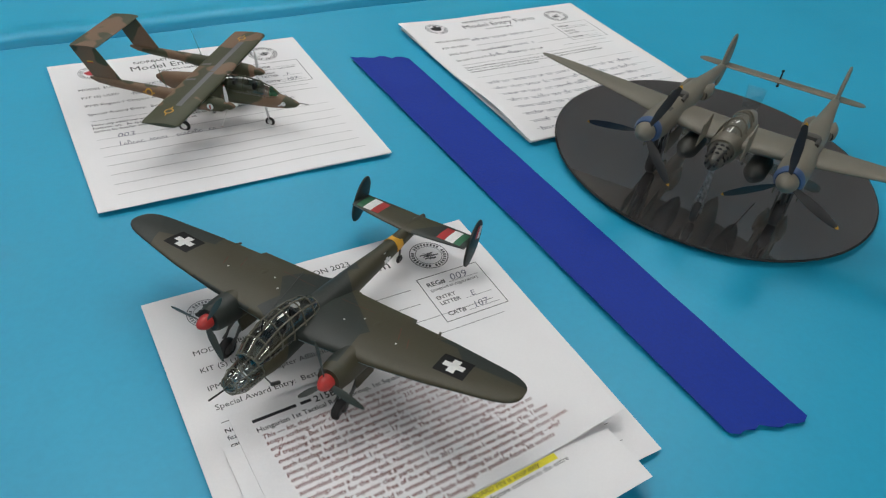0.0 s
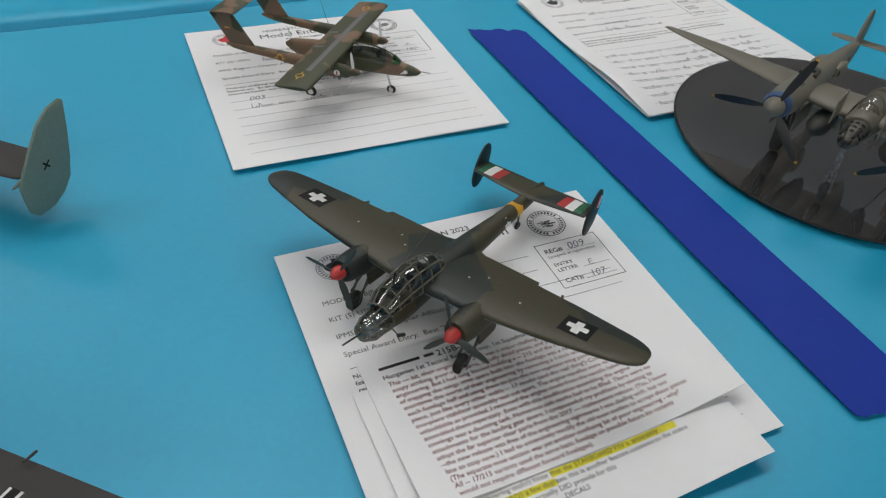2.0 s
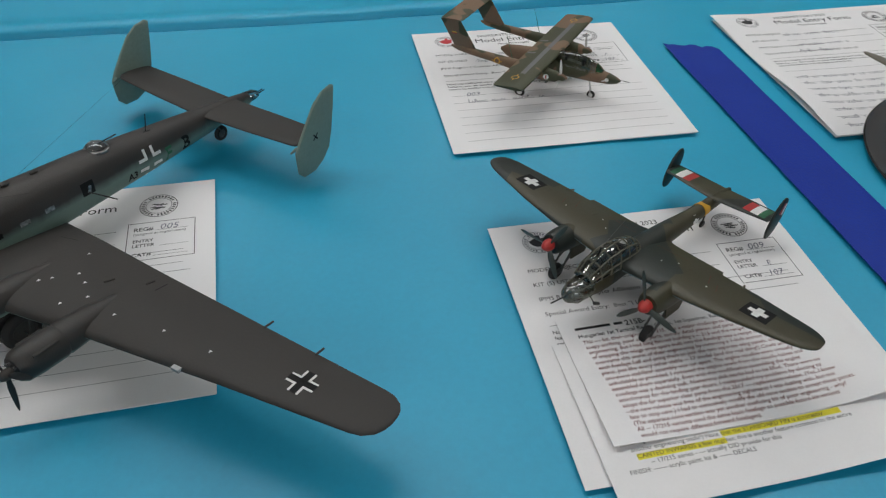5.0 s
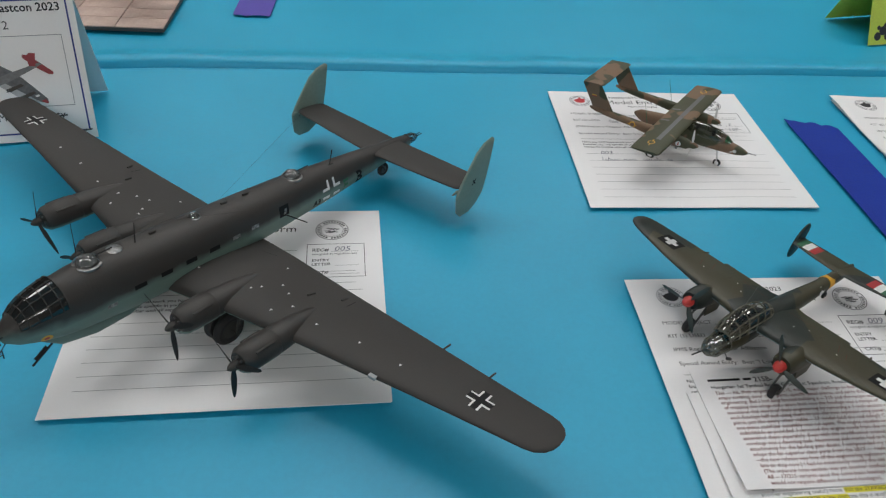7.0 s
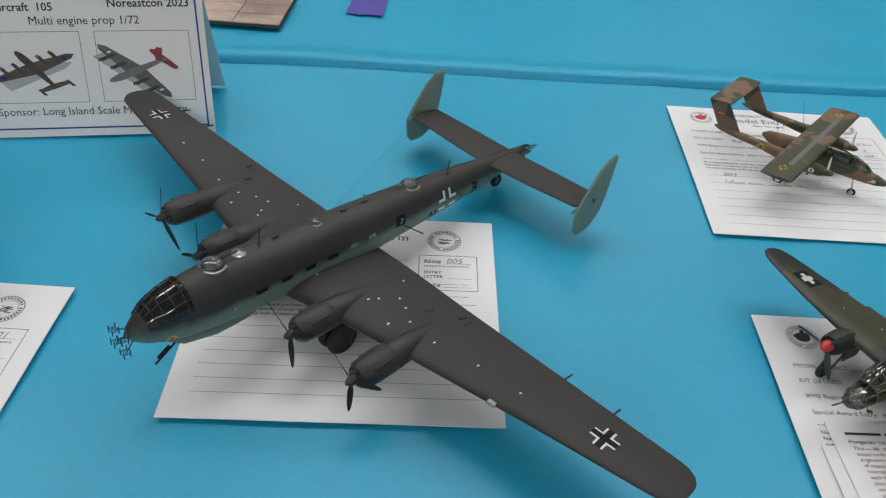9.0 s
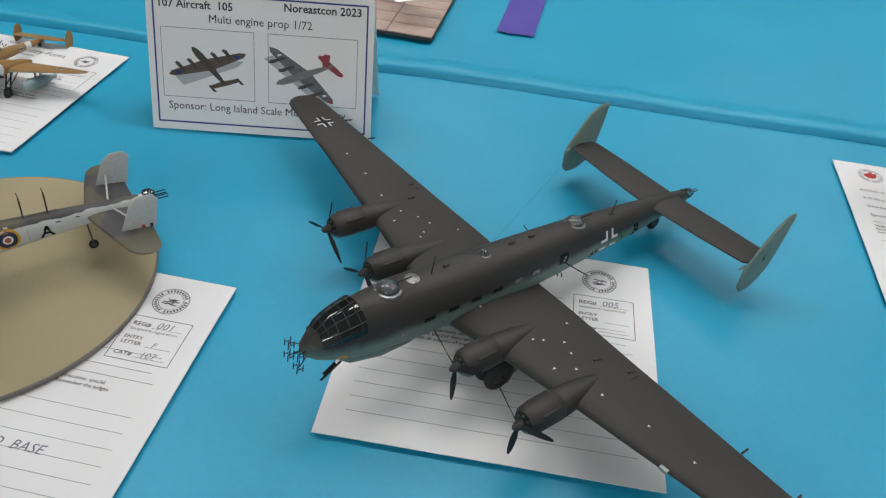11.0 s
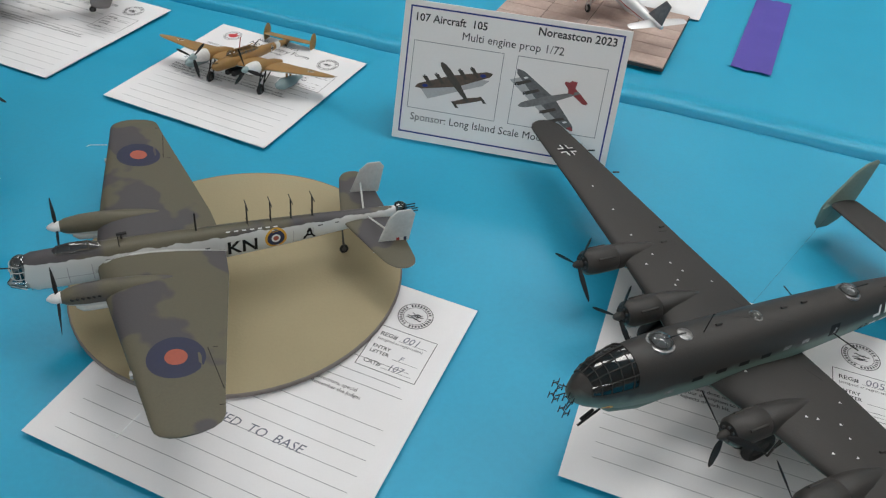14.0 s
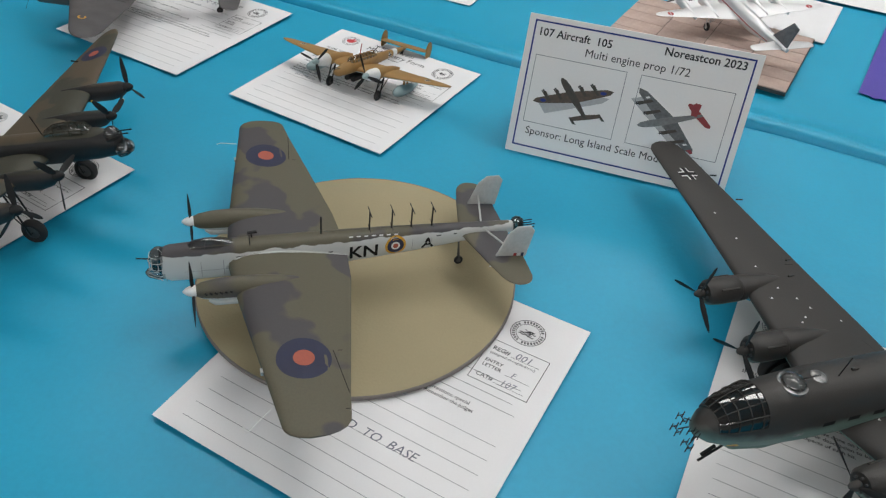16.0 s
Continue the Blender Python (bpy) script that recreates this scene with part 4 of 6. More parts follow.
        part("turret_floor", bm, STEEL, t)
    dome(air, "astrodome", (3.7, 0, 26.5), 4.2, 3.4, GLASS, "small clear astrodome", WORN)
    bm = bmesh.new()
    lathe(bm, [(0, 5.2), (0.5, 4.9), (1.0, 3.4), (1.2, 0.3)], (66, 0, 29), "z", 20)
    part("turret_plug", bm, WORN, air, "pale round dorsal plug")
    # tail gun position
    bm = bmesh.new()
    hull(bm, [(-238, 6, 5.2, 5.6, 4.2), (-246, 6, 4.8, 5.2, 4), (-251, 5.5, 3.2, 3.5, 3), (-253, 5.5, 0.6, 0.6, 0.6)], 0, 18)
    part("tail_turret", bm, GLASS, air, "clear tail gun turret").visible_shadow = False
    bars("tail_turret_frame", air, STEEL, [((-239, 0, 11.8), (-250, 0, 9.3), 0.4), ((-245, 4.9, 6), (-245, 0, 11.4), 0.4), ((-245, -4.9, 6), (-245, 0, 11.4), 0.4), ((-239, 4, 9.8), (-250, 2.6, 7.4), 0.4), ((-239, -4, 9.8), (-250, -2.6, 7.4), 0.4)])
    bars("tail_gun", air, SOOT, [((-250, 1, 5.5), (-260, 1.2, 6.5), 0.5), ((-250, -1, 5.5), (-260, -1.2, 6.5), 0.5)])
    # aerials, radar arrays, guns
    bars("aerial_mast", air, SOOT, [((52, 2, 28), (51, 2, 44), 0.4)])
    bars("aerial_mast", air, SOOT, [((-130, 3, 20), (-132, 3, 34), 0.4), ((-128, 3, 20.5), (-134, 3, 20), 0.7)])
    bars("aerial_wire", air, SOOT, [((51, 2, 43.5), (-30, 12, 22), 0.07), ((-20, -20, 8), (-200, -94, 14), 0.07)])
    arr = []
    for by, bz in ((-9, 9), (9, 9), (-9, -6), (9, -6)):
        root, tipp = (141, by * 0.25, 3 + bz * 0.2), (149, by * 0.62, 1 + bz * 0.68)
        arr.append((root, tipp, 0.4))
        for dy in (-2.2, 2.2):
            arr.append(((150, tipp[1] - 2.6, tipp[2]), (150, tipp[1] + 2.6, tipp[2]), 0.32))
            arr.append(((147.8, tipp[1] + dy, tipp[2]), (152.2, tipp[1] + dy, tipp[2]), 0.32))
            for dx in (-2.0, 2.0):
                arr.append(((150 + dx, tipp[1] + dy, tipp[2] - 2.8), (150 + dx, tipp[1] + dy, tipp[2] + 2.8), 0.34))
    bars("radar_array", air, RUBBER, arr, "black radar aerial array on the nose")
    bars("nose_gun", air, SOOT, [((118, 4, -16), (133, 5, -25), 0.8), ((121, 2, -18), (130, 3, -23), 1.1)])
    for s in (1, -1):
        bars("waist_gun", air, SOOT, [((-66, s * 17, 6), (-74, s * 34, 3), 0.5)])
    tree = tree_of(body)
    for way in ("y+", "y-"):
        for x in (62, 42, 22, 2):
            marking("side_window", tree, [(grid_rect(x, 7.5, 9, 3.4, 0, 2, 2), way, BLACK_DECAL)], air)
        # the hatch is not cut out: black paint gives the shade inside
        marking("gun_hatch", tree, [(grid_rect(-66, 9, 10, 9, 0, 3, 3), way, BLACK_DECAL), (grid_rect(-67, 8, 2.4, 5, 20, 2, 2), way, WORN)], air, "waist gun hatch, its dark opening painted black")
        for x, z in ((-18, 8), (-36, 8.5), (83, 3)):
            marking("glazed_pane", tree, [(grid_rect(x, z, 7, 3, 0, 2, 2), way, WORN)], air)
        wcross = []
        for a in range(4):
            for u in (-1, 1):
                q = [[(2.4 * u, 4.6), (4.8 * u, 4.6), (4.8 * u, 10.5), (2.4 * u, 10.5)], ]
                wcross += moved(q, -121, 4.0, 1, 1, 90 * a)
                wcross += moved([[(2.4 * u, 2.4), (4.8 * u, 2.4), (4.8 * u, 4.6), (2.4 * u, 4.6)]], -121, 4.0, 1, 1, 90 * a)
        flip = 1 if way == "y-" else -1
        marking("side_cross", tree, [(wcross, way, WHITE_DECAL)], air, "white outlined side cross", 0.3)
        for s2, size, x, z, mat in (("A3", 7.5, -103, -2.5, BLACK_DECAL), ("F", 15, -139, -2.5, GREEN_DECAL), ("B", 15, -157, -1.5, BLACK_DECAL)):
            marking("code_letter", tree, [(moved(letters(s2, size, size * 0.03), x - 4 * flip, z, flip, 1), way, mat)], air, "", 0.4)
        marking("nose_crest", tree, [(grid_disc(124, -2.5, 0, 3.4, 12, 2), way, YELLOW_DECAL), (grid_disc(124, -2.5, 0, 1.7, 10, 1), way, RED_DECAL)], air, "small yellow nose crest")
    for s, wg in zip((1, -1), wings):
        t = tree_of(wg)
        wh, bl = balkan(-14, s * 238, 17)
        marking("wing_cross", t, [(wh, "z", WHITE_DECAL), (bl, "z", BLACK_DECAL)], air, "black and white wing cross")
        for x, y in ((18, 20), (8, 62), (2, 66), (-6, 84), (14, 88), (2, 96), (-10, 74), (4, 120), (-2, 152), (-4, 184), (-28, 60)):
            marking("wing_stencil", t, [([[(x - 1.0, s * y - 1.0), (x + 1.1, s * y), (x - 1.0, s * y + 1.0)]], "z", WHITE_DECAL)], air)
        marking("wing_walk_line", t, [(grid_rect(-30, s * 120, 9, 0.7, 0, 2, 1) + grid_rect(-33, s * 36, 0.5, 12, 20, 1, 4), "z", BLACK_DECAL)], air)
        if s > 0:
            bm = bmesh.new()
            box(bm, (10.5, s * 176 - 2.6, -2.4), (14, s * 176 + 2.6, -0.2))
            part("landing_light", bm, GREY_LAMP, air, "bright landing light")
        fit = [((-34, s * 196, 4), (-41, s * 196, 3), 0.7), ((-33, s * 232, 4), (-40, s * 232, 3), 0.7), ((-8, s * 100, 7), (-14, s * 101, 6), 0.8), ((-22, s * 118, 5), (-27, s * 119, 4.5), 0.8)]
        for piece in fit:
            bars("hinge_fitting", air, upper, [piece])
        mark = marking("fin_marking", tree_of(*[o for o in air.children if o.name.startswith("fin") and "bracket" not in o.name and (o.data.vertices[0].co.y > 0) == (s > 0)]), [(grid_rect(-206, 17, 7, 1.3, 45, 2, 1) + grid_rect(-206, 17, 7, 1.3, -45, 2, 1), "y+" if s > 0 else "y-", BLACK_DECAL)], air, "small dark fin mark")
    for x, z in ((-20, 27), (-40, 26.5), (40, 29.2)):
        bars("dorsal_fitting", air, upper, [((x, 0, z), (x - 5, 0, z - 0.1), 0.9)])


def tricolour_bomber():
    Z, P = 0.0350, 9.3
    m = stand(0.0783, -0.1687, Z, -147.3, P, 2.0, 0.98, 1.0)
    ga, gb = (0.046, 0.041, 0.021), (0.0145, 0.020, 0.0165)
    camo = splinter("two_green_camouflage", ga, gb, 24)
    low = material("pale_blue_underside", (0.20, 0.27, 0.29), 0.55)
    air = thing("model_bomber", "dark green camouflaged twin-engine bomber model with red spinners", "model aircraft", m)
    bm = bmesh.new()
    hull(bm, [(52, -8, 8, 6.5, 8), (44, -7, 9.4, 8.5, 9.5), (34, -6, 9.8, 9, 10.5), (18, -4, 9.8, 8, 10), (0, -3, 9.5, 8, 9), (-20, -3, 9, 7.5, 8), (-40, -2, 8, 7, 7), (-70, -1, 6.2, 6, 5), (-95, 1, 4.8, 6, 4), (-104, 2, 4.6, 6.4, 4), (-118, 3, 4.0, 5.6, 3.2), (-128, 4.5, 1.8, 3, 1.5)], 0, 28)
    body = part("fuselage", bm, camo, air)
    bm = bmesh.new()
    hull(bm, [(71, -9, 2, 2, 2), (69, -9, 4.6, 4.6, 5), (64, -9, 7, 6, 7.4), (56, -8.5, 8, 6.8, 8.3), (52, -8, 8.1, 6.7, 8.1)], 0, 20)
    part("nose_glazing", bm, GLASS, air, "faceted clear nose glazing").visible_shadow = False
    fr = []
    for x, hw, up, dn, cz in ((69, 4.7, 4.7, 5.1, -9), (63, 7.2, 6.2, 7.6, -9), (53, 8.2, 6.9, 8.3, -8)):
        pts = [(x, hw * math.cos(a), cz + (up if math.sin(a) > 0 else dn) * math.sin(a)) for a in steps(0, 2 * math.pi, 16)]
        fr += [(p, q, 0.32) for p, q in zip(pts, pts[1:])]
    for k in range(8):
        a = 2 * math.pi * k / 8
        pts = [(x, hw * math.cos(a), cz + (up if math.sin(a) > 0 else dn) * math.sin(a)) for x, hw, up, dn, cz in ((71, 1.5, 1.5, 1.5, -9), (69, 4.7, 4.7, 5.1, -9), (63, 7.2, 6.2, 7.6, -9), (53, 8.2, 6.9, 8.3, -8))]
        fr += [(p, q, 0.3) for p, q in zip(pts, pts[1:])]
    bars("nose_frame", air, bpy.data.materials.get("olive_frame") or material("olive_frame", (0.12, 0.115, 0.085), 0.5), fr)
    can = ((56, 7.0, 3.5, -2), (49, 8.8, 9.5, -1), (40, 9.4, 13, 0), (30, 9.4, 14.4, 0), (20, 9.0, 14.2, 0), (10, 8.0, 12.0, 0), (3, 6.0, 7, 1))
    bm = bmesh.new()
    hull(bm, [(x, cz, hw, up, 1) for x, hw, up, cz in can], 0, 22)
    part("canopy", bm, GLASS, air, "clear framed crew canopy").visible_shadow = False
    fr = []
    for x, hw, up, cz in can:
        pts = [(x, hw * math.cos(a), cz + up * math.sin(a)) for a in steps(0, math.pi, 10)]
        fr += [(p, q, 0.5) for p, q in zip(pts, pts[1:])]
    for f in (0.12, 0.3, 0.5, 0.7, 0.88):
        pts = [(x, hw * math.cos(math.pi * f), cz + up * math.sin(math.pi * f)) for x, hw, up, cz in can]
        fr += [(p, q, 0.5) for p, q in zip(pts, pts[1:])]
    bars("canopy_frame", air, bpy.data.materials["olive_frame"], fr)
    bm = bmesh.new()
    for x in (44, 33, 22):
        box(bm, (x - 3, -3.5, -2), (x + 2, 3.5, 3.5))
        box(bm, (x - 4, -3, 2), (x - 2.8, 3, 8))
    part("crew_seats", bm, SOOT, air)
    w = rounded([(6, 27, -33, -1.5, 0.16), (14, 26.8, -29, -0.9, 0.16), (30, 26, -27, 0.2, 0.15), (52, 25, -24.5, 1.8, 0.14), (53, 25, -21, 2.0, 0.14), (80, 22, -17, 4.2, 0.13), (108, 17, -11.5, 6.6, 0.12)], 126, back=0.5, sq=3.0)
    wings = wing_pair(air, w, [camo, low])
    tails = wing_pair(air, [(0.2, -98, -124, 7, 0.10), (22, -100, -124, 7.5, 0.10), (42, -103, -123, 8, 0.09)], [camo, low], "tailplane")
    fins = []
    for s in (1, -1):
        bm = bmesh.new()
        upright(bm, oval(-116, 7, 9.0, 16, 22, 0.25, 2.0), s * 43, 2.2)
        fins.append(part("fin", bm, camo, air))
    red = material("red_spinner_paint", (0.50, 0.035, 0.03), 0.4)
    for s in (1, -1):
        nac = pod(air, "engine_nacelle", [(41, -4, 6.4, 6.4, 6.4), (38, -4, 7.6, 7.6, 7.8), (30, -4, 8.4, 8.4, 9), (14, -4, 8.2, 8.6, 10), (-4, -4, 7.4, 8.6, 10), (-14, -4, 5.5, 7, 8), (-22, -3, 3, 4, 5), (-28, -2, 0.8, 1, 2)], s * 38, camo, 22)
        bm = bmesh.new()
        lathe(bm, [(41.2, 5.8), (39, 5.2), (39, 1)], (0, s * 38, -4), n=18, caps=False)
        part("cowl_intake", bm, SOOT, nac)
        propeller(nac, (43.5, s * 38, -4), 23.5, 3, 92 if s < 0 else 20, material("propeller_green", (0.045, 0.055, 0.048), 0.5), red, (5.8, 4.1), wide=2.1, spin_label="red spinner")
        g = ground_under(Z, P, 26) - s * 38 * math.tan(radians(2.0))
        gear(air, (26, s * 38, g + 6.3), 14, -10, 3.2, 6.3, 4.6, STEEL, STEEL)
        bm = bmesh.new()
        for d in (-1, 1):
            skin(bm, [[Vector((x, s * 38 + d * (5 + k), z)) * MM for x, z in ((24, -11), (2, -12), (4, -20), (20, -21))] for k in (0, 0.7)])
        part("gear_door", bm, camo, air)
    g = ground_under(Z, P, -100)
    wheel(air, (-100, 0, g + 3), 3.0, 2, STEEL)
    bars("tail_strut", air, STEEL, [((-98, 0, -1), (-100, 0, g + 3), 0.7)])
    bars("aerial_mast", air, SOOT, [((46, 0, 7), (45, 0, 17), 0.5)])
    bars("aerial_wire", air, STEEL, [((45, 0, 17), (-18, -20, 6), 0.16)])
    bars("nose_gun", air, SOOT, [((66, -2, -12), (79, -4, -13.5), 0.5)])
    bars("canopy_gun", air, SOOT, [((17, 0, 9), (8, 0, 12), 0.45)])
    # a white disc paints the glint on the rear canopy panel
    bm = bmesh.new()
    lathe(bm, [(-0.3, 2.9), (0.2, 2.7), (0.5, 0.4)], (19, 0, 12.4), "z", 16)
    part("canopy_panel", bm, WHITE_DECAL, air, "pale canopy panel, its glint painted white")
    bars("trailing_fitting", air, STEEL, [((46, 0, -16), (40, 4, -26), 0.35), ((46, 0, -16), (38, -4, -26), 0.35), ((40, 4, -26), (34, 4, -29), 1.2)])
    t = tree_of(body)
    bm = bmesh.new()
    hull(bm, [(-84, 0.6, 5.75, 5.9, 4.8), (-92, 0.9, 5.2, 5.5, 4.5)], 0, 28)
    part("fuselage_band", bm, YELLOW_DECAL, air, "orange yellow fuselage band")
    for way, flip in (("y-", 1), ("y+", -1)):
        marking("side_code", t, [(grid_rect(-70, 0, 8, 8, 0, 3, 3), way, BLACK_DECAL), (grid_rect(-70, 0, 8, 2.4, 0, 3, 2) + grid_rect(-70, 0, 2.4, 8, 0, 2, 3), way, WHITE_DECAL)], air, "white cross on a black square")
    for s, wg, tl in zip((1, -1), wings, tails):
        t = tree_of(wg)
        marking("wing_cross", t, [(grid_rect(4.7, s * 88, 16, 17, 0, 5, 5), "z", BLACK_DECAL), (grid_rect(4.7, s * 88, 11.6, 4.2, 0, 4, 3) + grid_rect(4.7, s * 88, 4.2, 11.6, 0, 3, 4), "z", WHITE_DECAL)], air, "white cross on a black square")
        for x, y in ((4, 22), (-4, 30), (6, 55)):
            marking("wing_stencil", t, [([[(x - 0.7, s * y - 0.7), (x + 0.8, s * y), (x - 0.7, s * y + 0.7)]], "z", WHITE_DECAL)], air)
        marking("wing_walk_line", t, [(grid_rect(-4, s * 52, 12, 0.5, 20, 3, 1) + grid_rect(2, s * 60, 9, 0.5, 20, 3, 1) + grid_rect(-14, s * 20, 0.5, 22, 0, 1, 5), "z", material("faded_red_line", (0.11, 0.04, 0.025), 0.6))], air)
        marking("tail_stripes", tree_of(tl), [(grid_rect(-112, s * 25, 26, 6, 0, 6, 2), "z", RED_DECAL), (grid_rect(-112, s * 31, 26, 6, 0, 6, 2), "z", WHITE_DECAL), (grid_rect(-112, s * 36.5, 26, 5, 0, 6, 2), "z", GREEN_DECAL)], air, "red, white and green tail stripes")
        marking("fin_stripes", tree_of(fins[0 if s > 0 else 1]), [(grid_rect(-121, 14, 4, 9, 15, 2, 3), "y+" if s > 0 else "y-", WHITE_DECAL), (grid_rect(-117.5, 15, 3.4, 9, 15, 2, 3), "y+" if s > 0 else "y-", RED_DECAL)], air)
        bm = bmesh.new()
        tube(bm, (-14, s * 70, 3.9), (-21, s * 68, 3.2), 0.7)
        part("aileron_hinge", bm, camo, air)


def twin_boom_camouflage():
    Z, P = 0.0235, 5.4
    m = stand(0.0875, 0.1100, Z, -40.0, P, 0.3, 1.03, 0.99)
    brown, green = (0.175, 0.105, 0.062), (0.048, 0.052, 0.024)
    camo = material("brown_green_camouflage", brown, 0.55, 0, green, 38, 0.5, 0.1, 700, sharp=0.97, detail=1.5)
    low = material("grey_underside", (0.25, 0.26, 0.26), 0.6)
    walkway = material("walkway_grey", (0.15, 0.15, 0.16), 0.6)
    air = thing("model_aircraft", "brown and green camouflaged twin-boom model on a white form", "model aircraft", m)
    bm = bmesh.new()
    hull(bm, [(82, -6, 0.8, 0.8, 0.8), (79, -6, 3, 2.6, 3), (72, -5.5, 5, 4.6, 5), (60, -4, 6.6, 5.6, 7), (40, -2, 7, 7, 9), (20, -1, 7, 10, 10), (0, 0, 7, 11, 10), (-16, 1, 6, 9, 8), (-28, 3, 3.5, 6, 5), (-34, 4, 0.8, 1.5, 1.5)], 0, 24)
    body = part("fuselage", bm, camo, air)
    can = ((66, 3.2, 2.0, -0.5), (60, 5.2, 7, -0.5), (52, 6.0, 10.5, 0), (40, 6.4, 12.2, 1), (28, 6.2, 12, 1), (20, 5.0, 9.5, 2))
    bm = bmesh.new()
    hull(bm, [(x, cz, hw, up, 1) for x, hw, up, cz in can], 0, 22)
    part("canopy", bm, clear("smoky_clear_plastic", (0.55, 0.60, 0.60)), air, "large clear framed canopy").visible_shadow = False
    fr = []
    for x, hw, up, cz in can[1:]:
        pts = [(x, hw * math.cos(a), cz + up * math.sin(a)) for a in steps(0, math.pi, 10)]
        fr += [(p, q, 0.35) for p, q in zip(pts, pts[1:])]
    for f in (0.05, 0.5, 0.95):
        pts = [(x, hw * math.cos(math.pi * f), cz + up * math.sin(math.pi * f)) for x, hw, up, cz in can]
        fr += [(p, q, 0.35) for p, q in zip(pts, pts[1:])]
    bars("canopy_frame", air, camo, fr)
    bm = bmesh.new()
    hull(bm, [(65.5, -0.3, 3.3, 2.3, 0.5), (60.3, -0.3, 5.3, 7.2, 0.5)], 0, 22)
    part("windscreen", bm, clear("green_clear_plastic", (0.20, 0.75, 0.45)), air, "green tinted windscreen").visible_shadow = False
    bm = bmesh.new()
    for x in (52, 36):
        box(bm, (x - 4, -3, -3), (x + 3, 3, 2))
        box(bm, (x - 5.5, -2.6, 1), (x - 3.6, 2.6, 9))
    part("crew_seats", bm, SOOT, air)
    w = [(0, 26, -2.5, 11.2, 0.15), (40, 26, -2.5, 11.2, 0.15), (80, 25.5, -2.3, 11.2, 0.15), (82.5, 24, -1.5, 11.2, 0.10)]
    wings = wing_pair(air, w, [camo, low])
    for s in (1, -1):
        y = s * 30
        boom = pod(air, "engine_boom", [(36, 2.5, 3.2, 3.2, 3.4), (33, 2.5, 4.6, 5, 5.2), (22, 3, 5.2, 6, 6.4), (8, 4, 5, 6.5, 6.5), (-8, 6, 4.4, 5.5, 5), (-28, 8.5, 3.8, 4, 3.6), (-50, 10.5, 3.4, 3.4, 3.2), (-64, 12, 2.4, 2.6, 2.4), (-70, 13, 0.8, 1, 1)], y, camo, 20)
        propeller(boom, (38, y, 2.5), 18, 3, 5, WHITE_DECAL, camo, (6, 3.4), RED_DECAL, 1.5)
        bm = bmesh.new()
        upright(bm, [(-44, 12), (-66, 12), (-80, 38), (-60, 39)], y, 1.8)
        part("fin", bm, camo, air)
        bm = bmesh.new()
        tube(bm, (-8, y, 9), (-14, y, 34), 0.28, 0.12, 5)
        part("whip_aerial", bm, GREEN_DECAL, air)
        g = ground_under(Z, P, 0)
        bars("main_gear_leg", air, BRIGHT, [((6, y, 0), (0, y, g + 4.6), 0.7), ((-6, y, 0), (0, y, g + 4.6), 0.5)])
        wheel(air, (0, y + 2.2 * s, g + 4.6), 4.6, 3, WHITE_DECAL)
        marking("wing_roundel", tree_of(wings[0 if s > 0 else 1]), [(grid_disc(11, s * 66, 2.6, 3.4, 18, 1) + grid_rect(11, s * 66 - 4.8, 0.8, 3, 0, 1, 2) + grid_rect(11, s * 66 + 4.8, 0.8, 3, 0, 1, 2), "z", YELLOW_DECAL)], air, "small yellow ring marking")
        marking("walkway", tree_of(wings[0 if s > 0 else 1]), [(grid_rect(14, s * 29, 4.5, 57, 0, 2, 12) + grid_rect(3, s * 14, 8, 3, 0, 2, 2), "z", walkway)], air, "grey wing walkway")
        marking("boom_marking", tree_of(boom), [(grid_disc(-22, 8, 2.2, 3.0, 16, 1) + grid_rect(-22, 11.4, 0.7, 1.6, 0, 1, 1) + grid_rect(-22, 4.6, 0.7, 1.6, 0, 1, 1) + grid_rect(-26, 8, 1.6, 0.7, 0, 1, 1) + grid_rect(-18, 8, 1.6, 0.7, 0, 1, 1), "y+" if s > 0 else "y-", YELLOW_DECAL)], air, "yellow ring marking")
        marking("cowl_badge", tree_of(boom), [(grid_disc(26, 2.5, 0, 2.6, 12, 2), "y+" if s > 0 else "y-", WHITE_DECAL), (grid_rect(26, 2.5, 1.2, 3.6, 0, 1, 2), "y+" if s > 0 else "y-", RED_DECAL)], air)
        fins = tree_of(*[o for o in air.children if o.name.startswith("fin") and (o.data.vertices[0].co.y > 0) == (s > 0)])
        marking("fin_flash", fins, [(grid_rect(-66, 27, 5, 1.1, 0, 2, 1), "y+" if s > 0 else "y-", YELLOW_DECAL), (grid_rect(-66, 26, 5, 0.8, 0, 2, 1), "y+" if s > 0 else "y-", RED_DECAL)], air)
        marking("nose_motif", tree_of(body), [(grid_disc(71, -5, 0, 1.8, 8, 1) + grid_rect(68.5, -6, 4, 1, 30, 2, 1), "y+" if s > 0 else "y-", WHITE_DECAL)], air, "small white nose motif")
    wing_pair(air, [(0, -57, -79, 39, 0.08), (30, -57, -79, 39, 0.08), (32, -58, -78, 39, 0.06)], [camo, camo], "tailplane")
    g = ground_under(Z, P, 56)
    wheel(air, (56, 0, g + 3.8), 3.8, 2.4, WHITE_DECAL)
    bars("nose_gear_leg", air, BRIGHT, [((53, 0, -6), (56, 1.6, g + 3.8), 0.5), ((53, 0, -6), (56, -1.6, g + 3.8), 0.5)])
    bars("pitot", air, STEEL, [((80, 0, -5), (90, 0, -5.5), 0.3)])
    bars("sponson", air, low, [((20, 8, -7), (20, 20, -11), 1.3), ((20, -8, -7), (20, -20, -11), 1.3)])


